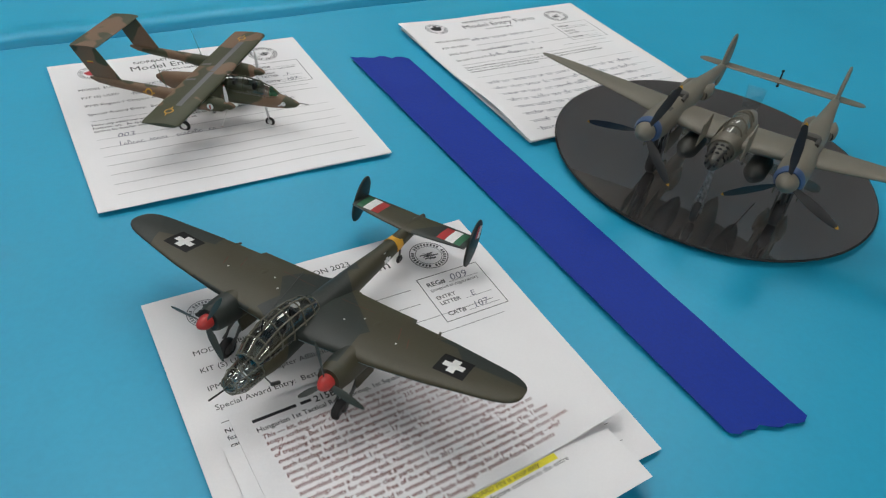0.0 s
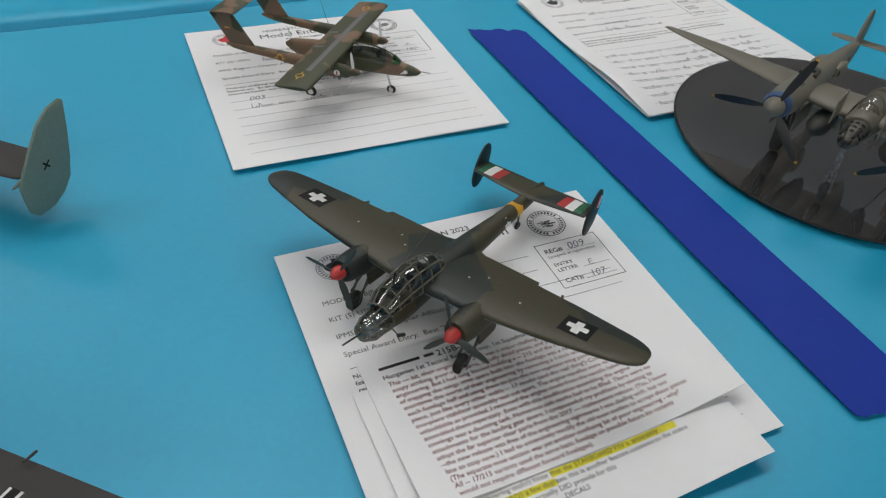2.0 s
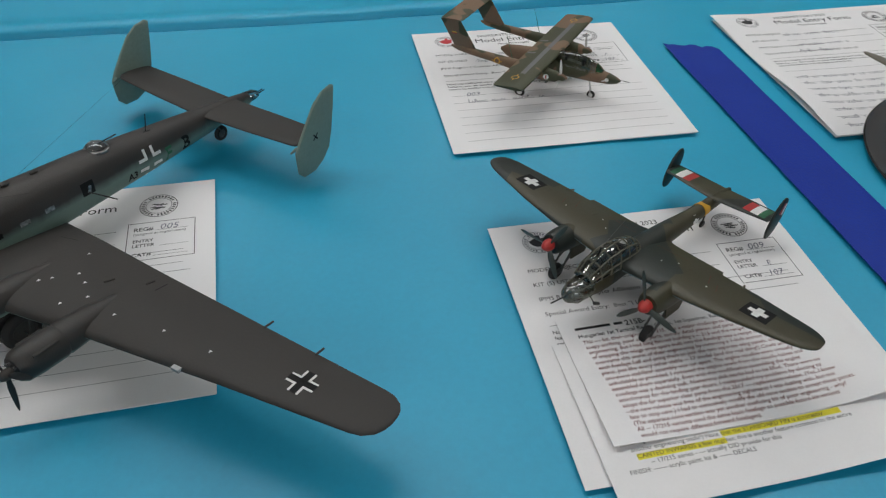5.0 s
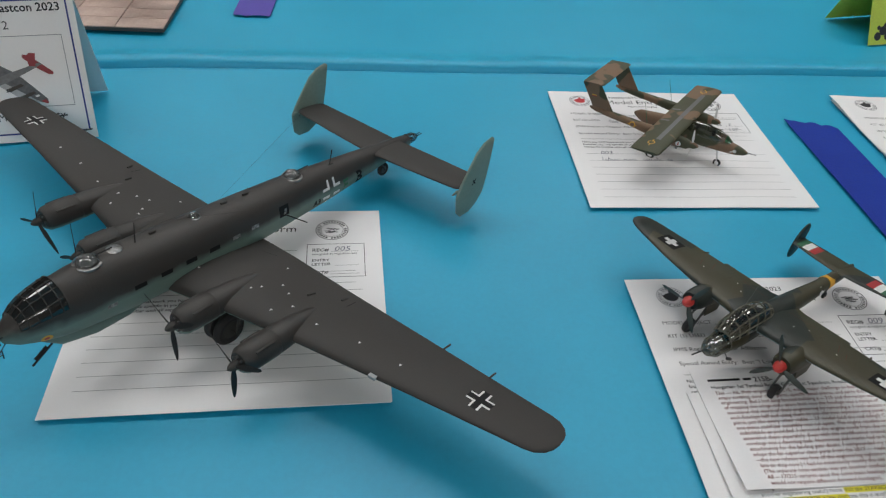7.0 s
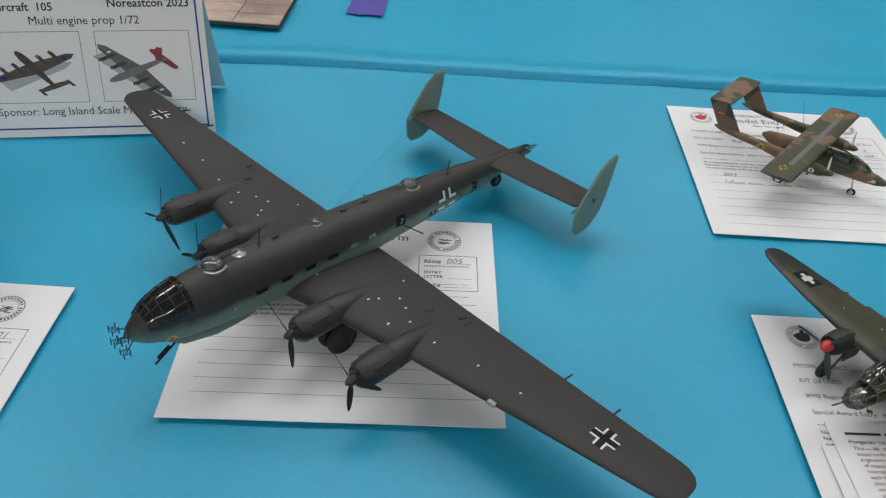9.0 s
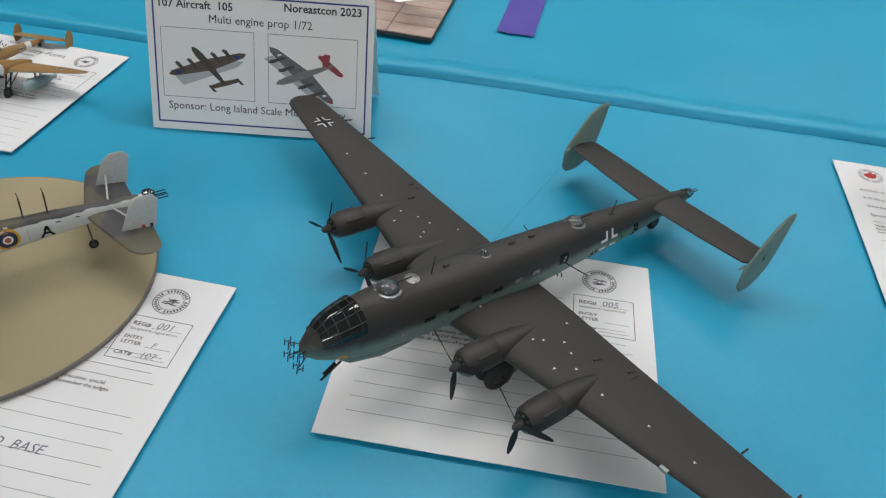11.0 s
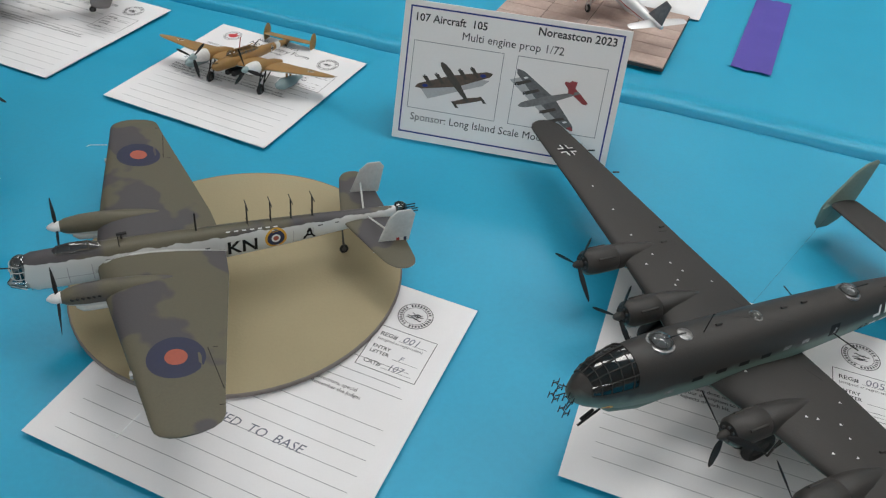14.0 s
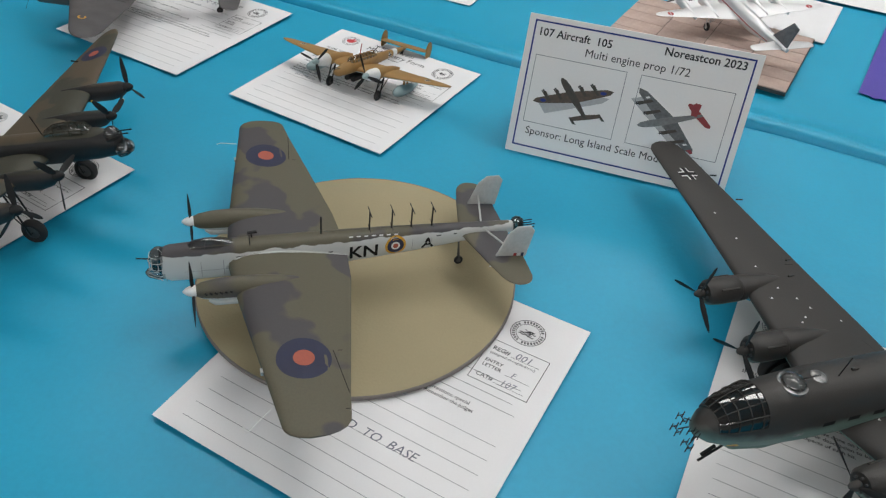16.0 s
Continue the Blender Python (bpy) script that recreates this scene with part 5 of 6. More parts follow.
def two_tone_bomber():
    Z, P = 0.0464, 4.4
    m = stand(-0.7294, -0.2106, Z, -133.67, P, 3.6, 0.962, 1.036)
    og, gr, wl = (0.104, 0.093, 0.062), (0.062, 0.057, 0.062), (0.56, 0.57, 0.56)
    up = material("olive_grey_camouflage", og, 0.6, 0, gr, 14, 0.54, 0.1, 700, sharp=0.97, detail=3)
    white = material("white_grey_paint", wl, 0.55, 0, (0.46, 0.47, 0.46), 30)
    paint = two_sided_paint("camouflage_over_white", og, wl, 0.0088, 0.0012, gr, 19, 0.0002, 0.52)
    air = thing("model_bomber", "olive and grey over white twin-engine bomber on tan base", "model aircraft", m)
    bm = bmesh.new()
    hull(bm, [(94, 0, 6, 11.5, 13, 2.6), (88, 0, 7.6, 13, 15, 3), (70, 0, 8.6, 13.5, 15, 3), (40, 0, 9, 13.5, 15, 3), (0, 0, 9, 13, 14, 3), (-40, 1, 8.6, 12, 14, 2.8), (-80, 2, 7.6, 10.5, 12.5, 2.6), (-120, 3, 6.2, 8.5, 10, 2.4), (-150, 4, 5, 6.5, 8, 2.2), (-178, 4, 4.4, 5.5, 6), (-184, 4, 4, 5, 5)], 0, 36)
    body = part("fuselage", bm, paint, air)
    bm = bmesh.new()
    lathe(bm, [(-9, 5.5), (-4, 6.6), (2, 6.8), (6, 5.8), (8.5, 3), (9, 0.4)], (95, 0, 4), "z", 18)
    part("nose_turret", bm, clear("smoky_turret_plastic", (0.30, 0.33, 0.34)), air, "clear rounded nose turret").visible_shadow = False
    fr = []
    for z, r in ((-4, 6.8), (2, 7.0), (6, 6.0)):
        pts = [(96 + r * math.cos(a), r * math.sin(a), 2 + z) for a in steps(0, 2 * math.pi, 18)]
        fr += [(p, q, 0.3) for p, q in zip(pts, pts[1:])]
    for k in range(8):
        a = math.pi * k / 4
        fr += [((96 + 6.8 * math.cos(a), 6.8 * math.sin(a), -2), (96 + 5.9 * math.cos(a), 5.9 * math.sin(a), 8), 0.3)]
    bars("turret_frame", air, white, fr)
    bm = bmesh.new()
    hull(bm, [(106, -8, 1, 1, 1), (104, -8, 3.5, 3, 3.5), (98, -7.5, 6, 4, 6), (92, -7, 6.6, 3.5, 6.5)], 0, 18)
    part("chin_glazing", bm, clear("chin_plastic", (0.6, 0.66, 0.68)), air, "clear chin window").visible_shadow = False
    bars("chin_frame", air, white, [((105, 0, -8), (96, 6.3, -4), 0.4), ((105, 0, -8), (96, -6.3, -4), 0.4), ((105, 0, -8), (95, 0, -14), 0.4), ((104, 3.4, -8), (94, 6.4, -11), 0.4), ((104, -3.4, -8), (94, -6.4, -11), 0.4)])
    bars("chin_aerials", air, STEEL, [((92 - k * 3, 0, -13), (92 - k * 3, 0, -17), 0.3) for k in range(4)])
    bars("nose_gun", air, SOOT, [((101, 0, 4), (111, 0, 5.5), 0.55)])
    can = ((76, 3.5, 2, 9.5), (71, 5.6, 6.5, 9.5), (62, 6.0, 8.0, 9.5), (50, 5.6, 7, 10), (42, 4.4, 3.5, 10.5))
    bm = bmesh.new()
    hull(bm, [(x, cz, hw, u, 1) for x, hw, u, cz in can], 0, 20)
    part("cockpit_canopy", bm, clear("cockpit_plastic", (0.5, 0.54, 0.55)), air, "clear framed cockpit canopy").visible_shadow = False
    fr = []
    for x, hw, u, cz in can:
        pts = [(x, hw * math.cos(a), cz + u * math.sin(a)) for a in steps(0, math.pi, 10)]
        fr += [(p, q, 0.3) for p, q in zip(pts, pts[1:])]
    for f in (0.2, 0.5, 0.8):
        pts = [(x, hw * math.cos(math.pi * f), cz + u * math.sin(math.pi * f)) for x, hw, u, cz in can]
        fr += [(p, q, 0.3) for p, q in zip(pts, pts[1:])]
    bars("canopy_frame", air, up, fr)
    w = rounded([(8, 47, -43, -2, 0.18), (40, 44, -40, 0.5, 0.17), (90, 37, -30, 5, 0.14), (150, 28, -18, 9.5, 0.11), (168, 25.5, -15, 11, 0.09)], 179, back=0.5, steps=(0.3, 0.6, 0.85, 0.97))
    wings = wing_pair(air, w, [up, white])
    for s, wg in zip((1, -1), wings):
        bm = bmesh.new()
        pts = [(48, -2.5), (40, 4.5), (20, 7.2), (0, 6.2), (-24, 2.0), (-44, -2.5)]
        for (a, b), (c, d) in zip(pts, pts[1:]):
            tube(bm, (a, s * 9.4, b), (c, s * 9.4, d), 1.0, n=6)
        part("wing_root_fillet", bm, white, air, "white wing root fillet")
    tw = rounded([(3, -138, -178, 2.5, 0.10), (40, -148, -179, 2.5, 0.09), (56, -153, -178, 2.5, 0.08)], 68)
    wing_pair(air, tw, [up, white], "tailplane")
    fins = []
    for s in (1, -1):
        bm = bmesh.new()
        upright(bm, [(-152, -6), (-172, -6), (-182, 2), (-186, 25), (-182, 30), (-171, 30), (-164, 24)], s * 35, 2.0)
        fins.append(part("fin", bm, white, air, "white tail fin"))
        bars("fin_brace", air, white, [((-165, s * 35, 12), (-158, s * 6, 7), 0.8)])
        nac = pod(air, "engine_nacelle", [(70, 5, 3.8, 3.8, 4), (66, 5, 5.2, 5.6, 6.4), (56, 5, 6.6, 7.2, 9), (40, 5, 7, 7.6, 10.5), (22, 5, 6.6, 6.2, 9), (6, 4.5, 5.6, 4.2, 7), (-6, 4, 4.2, 2.6, 5), (-14, 4, 1.2, 1.2, 2)], s * 40, two_sided_paint("nacelle_paint", gr, wl, 0.001, 0.0006, og, 14, 0.0003), 22)
        propeller(nac, (72, s * 40, 5), 25, 3, 0, SOOT, WHITE_DECAL, (7, 4.0), wide=2.2, spin_label="white spinner")
        bm = bmesh.new()
        for k in range(6):
            tube(bm, (64 - 3.4 * k, s * 46, 6.5), (62.4 - 3.4 * k, s * 47.4, 6.3), 0.7)
        part("exhaust_stubs", bm, SOOT, nac)
        pod(nac, "radiator_duct", [(62, -2, 4, 2, 2), (58, -3.5, 5.4, 3, 4), (36, -4, 5.6, 3, 4.6), (24, -3, 4, 2, 3)], s * 40, white, 18)
        g = ground_under(Z, P, 24) + 6.6 - s * 40 * math.tan(radians(3.6))
        gear(air, (24, s * 40, g + 8.5), 18, -6, 3.8, 8.5, 5.5, STEEL, STEEL)
        bm = bmesh.new()
        for d in (-1, 1):
            skin(bm, [[Vector((x, s * 40 + d * (6 + k), z)) * MM for x, z in ((34, -3), (8, -4), (10, -13), (30, -13))] for k in (0, 0.6)])
        part("gear_door", bm, white, air)
        bars("wing_pitot", air, WHITE_DECAL, [((30, s * 150, 6), (44, s * 160, 2), 0.4), ((44, s * 160, 2), (47, s * 157, 2.6), 0.4)], "white wire pitot")
        t = tree_of(wings[0 if s > 0 else 1])
        marking("wing_roundel", t, [(grid_disc(6, s * 119, 0, 17.5, 36, 5), "z", NAVY_DECAL), (grid_disc(6, s * 119, 0, 6.8, 24, 3), "z", DULL_RED)], air, "navy and dull red roundel")
        marking("aileron_line", t, [(grid_rect(-16, s * 138, 0.5, 48, 6 * s, 1, 8) + grid_rect(-18, s * 114, 3, 0.5, 0, 1, 1) + grid_rect(-14, s * 162, 3, 0.5, 0, 1, 1), "z", BLACK_DECAL)], air)
        bm = bmesh.new()
        box(bm, (30.5, s * 122 - 2, 5.5), (33.4, s * 122 + 2, 8.2))
        part("landing_light", bm, GREY_LAMP, air)
        side = "y+" if s > 0 else "y-"
        fl = -1 if s > 0 else 1
        tb = tree_of(body)
        marking("side_code", tb, [(moved(letters("KN" if s > 0 else "A", 17, 0.35), -44 if s > 0 else -44, -6.2, fl, 0.92), side, BLACK_DECAL)], air, "black code letters", 0.5)
        marking("side_code", tb, [(moved(letters("A" if s > 0 else "KN", 15, 0.3), -104 if s > 0 else -128, -4.2, fl, 0.92), side, BLACK_DECAL)], air, "black code letter", 0.5)
        marking("side_roundel", tb, [(grid_disc(-82, 1.2, 0, 8.6, 28, 3), side, YELLOW_DECAL), (grid_disc(-82, 1.2, 0, 6.8, 24, 2), side, NAVY_DECAL), (grid_disc(-82, 1.2, 0, 3.6, 18, 2), side, WHITE_DECAL), (grid_disc(-82, 1.2, 0, 2.2, 16, 1), side, DULL_RED)], air, "ringed side roundel")
        marking("panel_lines", tb, [(grid_rect(30, -3, 0.3, 14, 0, 1, 4) + grid_rect(50, -3, 0.3, 14, 0, 1, 4) + grid_rect(66, -3, 0.3, 14, 0, 1, 4) + grid_rect(-96, 0, 0.25, 10, 0, 1, 4) + grid_rect(-112, 0, 0.25, 10, 0, 1, 4) + grid_rect(48, -4, 60, 0.25, 0, 12, 1), side, GREY_INK), (grid_rect(38, 4, 5, 4, 0, 2, 2) + grid_rect(-30, 2, 3.4, 1, 0, 1, 1) + grid_rect(-16, 2.5, 3.4, 1, 0, 1, 1) + grid_rect(-118, 6, 4, 0.8, 0, 2, 1) + grid_rect(-132, 6, 3, 0.8, 0, 2, 1), side, SOOT)], air)
        marking("fin_flash", tree_of(fins[-1]), [(grid_rect(-172, 2, 2.6, 8, 0, 1, 2), side, RED_DECAL), (grid_rect(-175.2, 2, 2.4, 8, 0, 1, 2), side, WHITE_DECAL), (grid_rect(-178.2, 2, 2.4, 8, 0, 1, 2), side, NAVY_DECAL)], air, "red, white and blue fin flash")
    t = tree_of(body)
    marking("dorsal_dashes", t, [([[(x, 5.2), (x + 3.2, 5.2), (x + 3.2, 5.8), (x, 5.8)] for x in (-48, -54, -60, -66, -72, -78, -84)], "z", WHITE_DECAL)], air, "row of pale dashes")
    bars("aerial_mast", air, SOOT, [((-24, 0, 12), (-24, 0, 28), 0.7)])
    for x in (-62, -80, -96, -113):
        a = bars("radar_mast", air, SOOT, [((x, 0, 10), (x, 0, 29), 0.6), ((x, -7, 29), (x, 7, 29), 0.35), ((x, -5, 14), (x, 5, 14), 0.25)], "dark mast with a crossbar")
    bars("dorsal_rail", air, STEEL, [((-26, 0, 14.5), (-120, 0, 13), 0.2)])
    bars("loop_fitting", air, SOOT, [((28, -3, 11), (28, -3, 17), 0.7), ((31, -3, 17), (24, -3, 17.5), 1.2), ((30, 5, 10), (30, 5, 21), 0.4)])
    bm = bmesh.new()
    lathe(bm, [(-7, 4.6), (-2, 6), (3, 6), (6.5, 4.2), (8, 0.5)], (-188, 0, 4), "z", 18)
    part("tail_turret", bm, clear("tail_turret_plastic", (0.35, 0.4, 0.38)), air, "clear four-gun tail turret").visible_shadow = False
    bars("tail_turret_frame", air, up, [((-188 + 6.1 * math.cos(a), 6.1 * math.sin(a), -1), (-188 + 4.6 * math.cos(a), 4.6 * math.sin(a), 10.3), 0.35) for a in steps(0, 2 * math.pi, 8)[:-1]])
    bars("tail_guns", air, SOOT, [((-191, y, z + 1), (-203, y, z + 1.5), 0.5) for y in (-3, 3) for z in (2.5, 5)])
    g = ground_under(Z, P, -140) + 6.6
    wheel(air, (-140, 0, g + 3.8), 3.8, 2.6, STEEL)
    bars("tail_wheel_fork", air, STEEL, [((-138, 0, -4), (-140, 2, g + 3.8), 0.6), ((-138, 0, -4), (-140, -2, g + 3.8), 0.6)])


def twin_boom_fighter():
    Z, P = 0.0540, 6.8
    m = stand(0.4450, -0.1270, Z, -152.9, P, 2.6, 0.953, 1.045)
    od = material("faded_olive_grey", (0.165, 0.150, 0.116), 0.55, 0, (0.145, 0.131, 0.102), 20, 0.5, 0.1, 700)
    dark = material("dark_panel", (0.05, 0.048, 0.042), 0.6)
    blue = material("blue_cowl_ring", (0.035, 0.08, 0.19), 0.5)
    blackp = material("black_propeller", (0.018, 0.018, 0.018), 0.5)
    air = thing("model_fighter", "faded olive grey twin-boom fighter model on a mirror base", "model aircraft", m)
    bm = bmesh.new()
    hull(bm, [(52, -2, 9.6, 8.5, 10), (50, -2, 10.5, 10, 11), (30, -3, 11.5, 10.5, 12), (5, -2, 11.5, 11, 12), (-20, -1, 10, 10, 10), (-44, 0, 5, 6, 6), (-56, 0, 1, 1.5, 1.5)], 0, 24)
    body = part("gondola", bm, od, air)
    w = rounded([(10, 40, -22, 0, 0.15), (51, 34, -18, 2, 0.15), (110, 19, -11, 6, 0.13), (148, 10, -7, 8, 0.11)], 168, back=0.55)
    wing_pair(air, w, [od, od])
    for s in (1, -1):
        y = s * 49
        boom = pod(air, "engine_boom", [(80, 3, 7.4, 7.4, 7.4), (74, 3, 9, 9.2, 10), (58, 3, 10.5, 11, 13), (36, 3, 10.5, 11, 13), (10, 3, 9.6, 10, 11), (-20, 4, 9, 9.5, 9), (-50, 5, 8.6, 9, 8), (-70, 5, 7, 7.5, 7), (-100, 6, 5.2, 5.5, 5), (-140, 7, 3.4, 3.6, 3.4), (-160, 7, 1, 1.2, 1.2)], y, od, 24)
        bm = bmesh.new()
        lathe(bm, [(73, 9.6), (75, 9.9), (80.5, 8.0), (80.5, 7.2)], (0, y, 3), n=24, caps=False)
        part("cowl_band", bm, blue, boom, "blue cowl ring")
        propeller(boom, (82, y, 3), 43, 3, 340 if s < 0 else 5, blackp, od, (11, 7.2), YELLOW_DECAL, 3.4)
        for d in (-1, 1):
            pod(boom, "radiator_scoop", [(-42, 4, 2, 4, 4), (-48, 4, 5, 6, 6), (-62, 4, 5, 6, 6), (-78, 4, 1.5, 3, 3)], y + d * 8, od, 16)
            bm = bmesh.new()
            lathe(bm, [(-43.2, 3.6), (-43.2, 0.5)], (0, y + d * 8.3, 4), n=14, caps=False)
            part("scoop_mouth", bm, SOOT, boom)
        bm = bmesh.new()
        lathe(bm, [(0, 6.2), (2.6, 5.6), (3.2, 2)], (2, y, 12.5), "z", 18)
        tube(bm, (14, y - 5, 12), (6, y - 5, 14.5), 1.7)
        tube(bm, (14, y + 5, 12), (6, y + 5, 14.5), 1.7)
        part("supercharger", bm, dark, boom, "dark turbo supercharger")
        bm = bmesh.new()
        upright(bm, oval(-148, 12, 14, 24, 22, 0.3), y, 3)
        part("fin", bm, od, air)
        g = ground_under(Z, P, 26) + 5.0 - y * math.tan(radians(2.6))
        gear(air, (22, y, g + 10.5), 30, -6, 4.4, 10.5, 7, STEEL, STEEL)
        bm = bmesh.new()
        for d in (-1, 1):
            skin(bm, [[Vector((x, y + d * (8 + k), z)) * MM for x, z in ((40, -9), (-6, -8), (-2, -24), (34, -26))] for k in (0, 0.9)])
        part("gear_door", bm, od, air)
        bars("oleo_link", air, SOOT, [((40, y, -8), (22, y, g + 12), 1.5), ((10, y, -8), (22, y, g + 12), 1.0), ((34, y + 3, -14), (24, y + 3, g + 22), 0.8)])
        # drop tanks under the inner wing
        tank = pod(air, "drop_tank", [(52, -14, 1, 1, 1), (48, -14, 5, 5, 5), (38, -14, 8, 8, 8), (14, -14, 8, 8, 8), (-6, -14, 4.5, 4.5, 4.5), (-14, -14, 1, 1, 1)], s * 25, dark, 20, "dark drop tank")
        marking("exhaust_stain", tree_of(boom), [(grid_rect(44, y - s * 3, 10, 5, 0, 2, 2), "z", dark)], air)
    wing_pair(air, rounded([(0, -138, -158, 8, 0.09), (50, -138, -158, 8, 0.09), (62, -139, -157, 8, 0.09)], 72), [od, od], "tailplane")
    bars("tail_balance", air, SOOT, [((-148, 0, 3), (-148, 0, 17), 0.7), ((-150, 0, 17), (-146, 0, 17), 1.2), ((-150, 0, 3), (-146, 0, 3), 1.2)])
    # open canopy and nose bay
    fr = []
    for x, hw, u, cz in ((30, 7, 8, 4), (20, 8, 12, 4), (4, 8, 13, 4), (-10, 7, 10, 4)):
        pts = [(x, hw * math.cos(a), cz + u * math.sin(a)) for a in steps(0, math.pi, 10)]
        fr += [(p, q, 0.5) for p, q in zip(pts, pts[1:])]
    bars("canopy_frame", air, od, fr)
    bm = bmesh.new()
    hull(bm, [(34, 4, 5, 3, 1), (30, 4, 6.8, 7.8, 1), (20, 4, 7.8, 11.8, 1), (4, 4, 7.8, 12.8, 1), (-10, 4, 6.8, 9.8, 1), (-16, 4, 4, 5, 1)], 0, 20)
    part("canopy", bm, GLASS, air, "clear canopy").visible_shadow = False
    bm = bmesh.new()
    skin(bm, [[Vector((x + k, y, z)) * MM for y, z in ((-6, 14), (6, 14), (7, 32), (-7, 32))] for x, k in ((-14, 0), (-15, 0))])
    part("hinged_canopy_top", bm, GLASS, air, "clear hinged canopy top standing open").visible_shadow = False
    bm = bmesh.new()
    skin(bm, [[Vector((x, s2 * 15 + k, z)) * MM for x, z in ((66, 0), (40, 2), (40, 22), (62, 18))] for k, s2 in ((0, 1), (0.9, 1))])
    skin(bm, [[Vector((x, -15 - k, z)) * MM for x, z in ((66, 0), (40, 2), (42, 20), (62, 16))] for k in (0, 0.9)])
    part("gun_bay_door", bm, od, air, "open gun bay doors")
    bay = pod(air, "gun_bay", [(78, -5, 2, 2, 2), (76, -5, 5, 4.5, 5), (68, -4, 7, 6, 7.5), (52, -2, 8.6, 7, 9)], 0, material("worn_gun_bay", (0.13, 0.12, 0.10), 0.5, 0.2, (0.05, 0.047, 0.042), 160), 20, "open perforated grey gun bay")
    bt = tree_of(bay)
    # lightening holes: flat black discs, the shade inside them painted on
    for x in (57, 63, 69):
        for y in (-4, 0, 4):
            marking("painted_hole_shade", bt, [(grid_disc(x, y, 0, 1.6, 12, 1), "z", BLACK_DECAL)], bay)
        for z in (-6, -2):
            for way in ("y+", "y-"):
                marking("painted_hole_shade", bt, [(grid_disc(x, z, 0, 1.5, 12, 1), way, BLACK_DECAL)], bay)
    bars("gun_barrels", air, SOOT, [((60, y, z), (84, y, z), 1.0) for y, z in ((-4, 2), (4, 2), (-3, -3), (3, -3), (0, -6))], "dark gun barrels")
    g = ground_under(Z, P, 62) + 5.0
    wheel(air, (66, 0, g + 8), 8, 5, STEEL)
    bars("nose_gear_leg", air, WORN, [((58, 0, -8), (66, 3.4, g + 8), 1.0), ((58, 0, -8), (66, -3.4, g + 8), 1.0), ((48, 0, -8), (63, 0, g + 20), 0.8), ((58, 0, -8), (64, 0, g + 16), 1.6)])
    bars("whip_aerial", air, SOOT, [((60, 26, g + 2), (52, 34, g + 26), 0.4)])


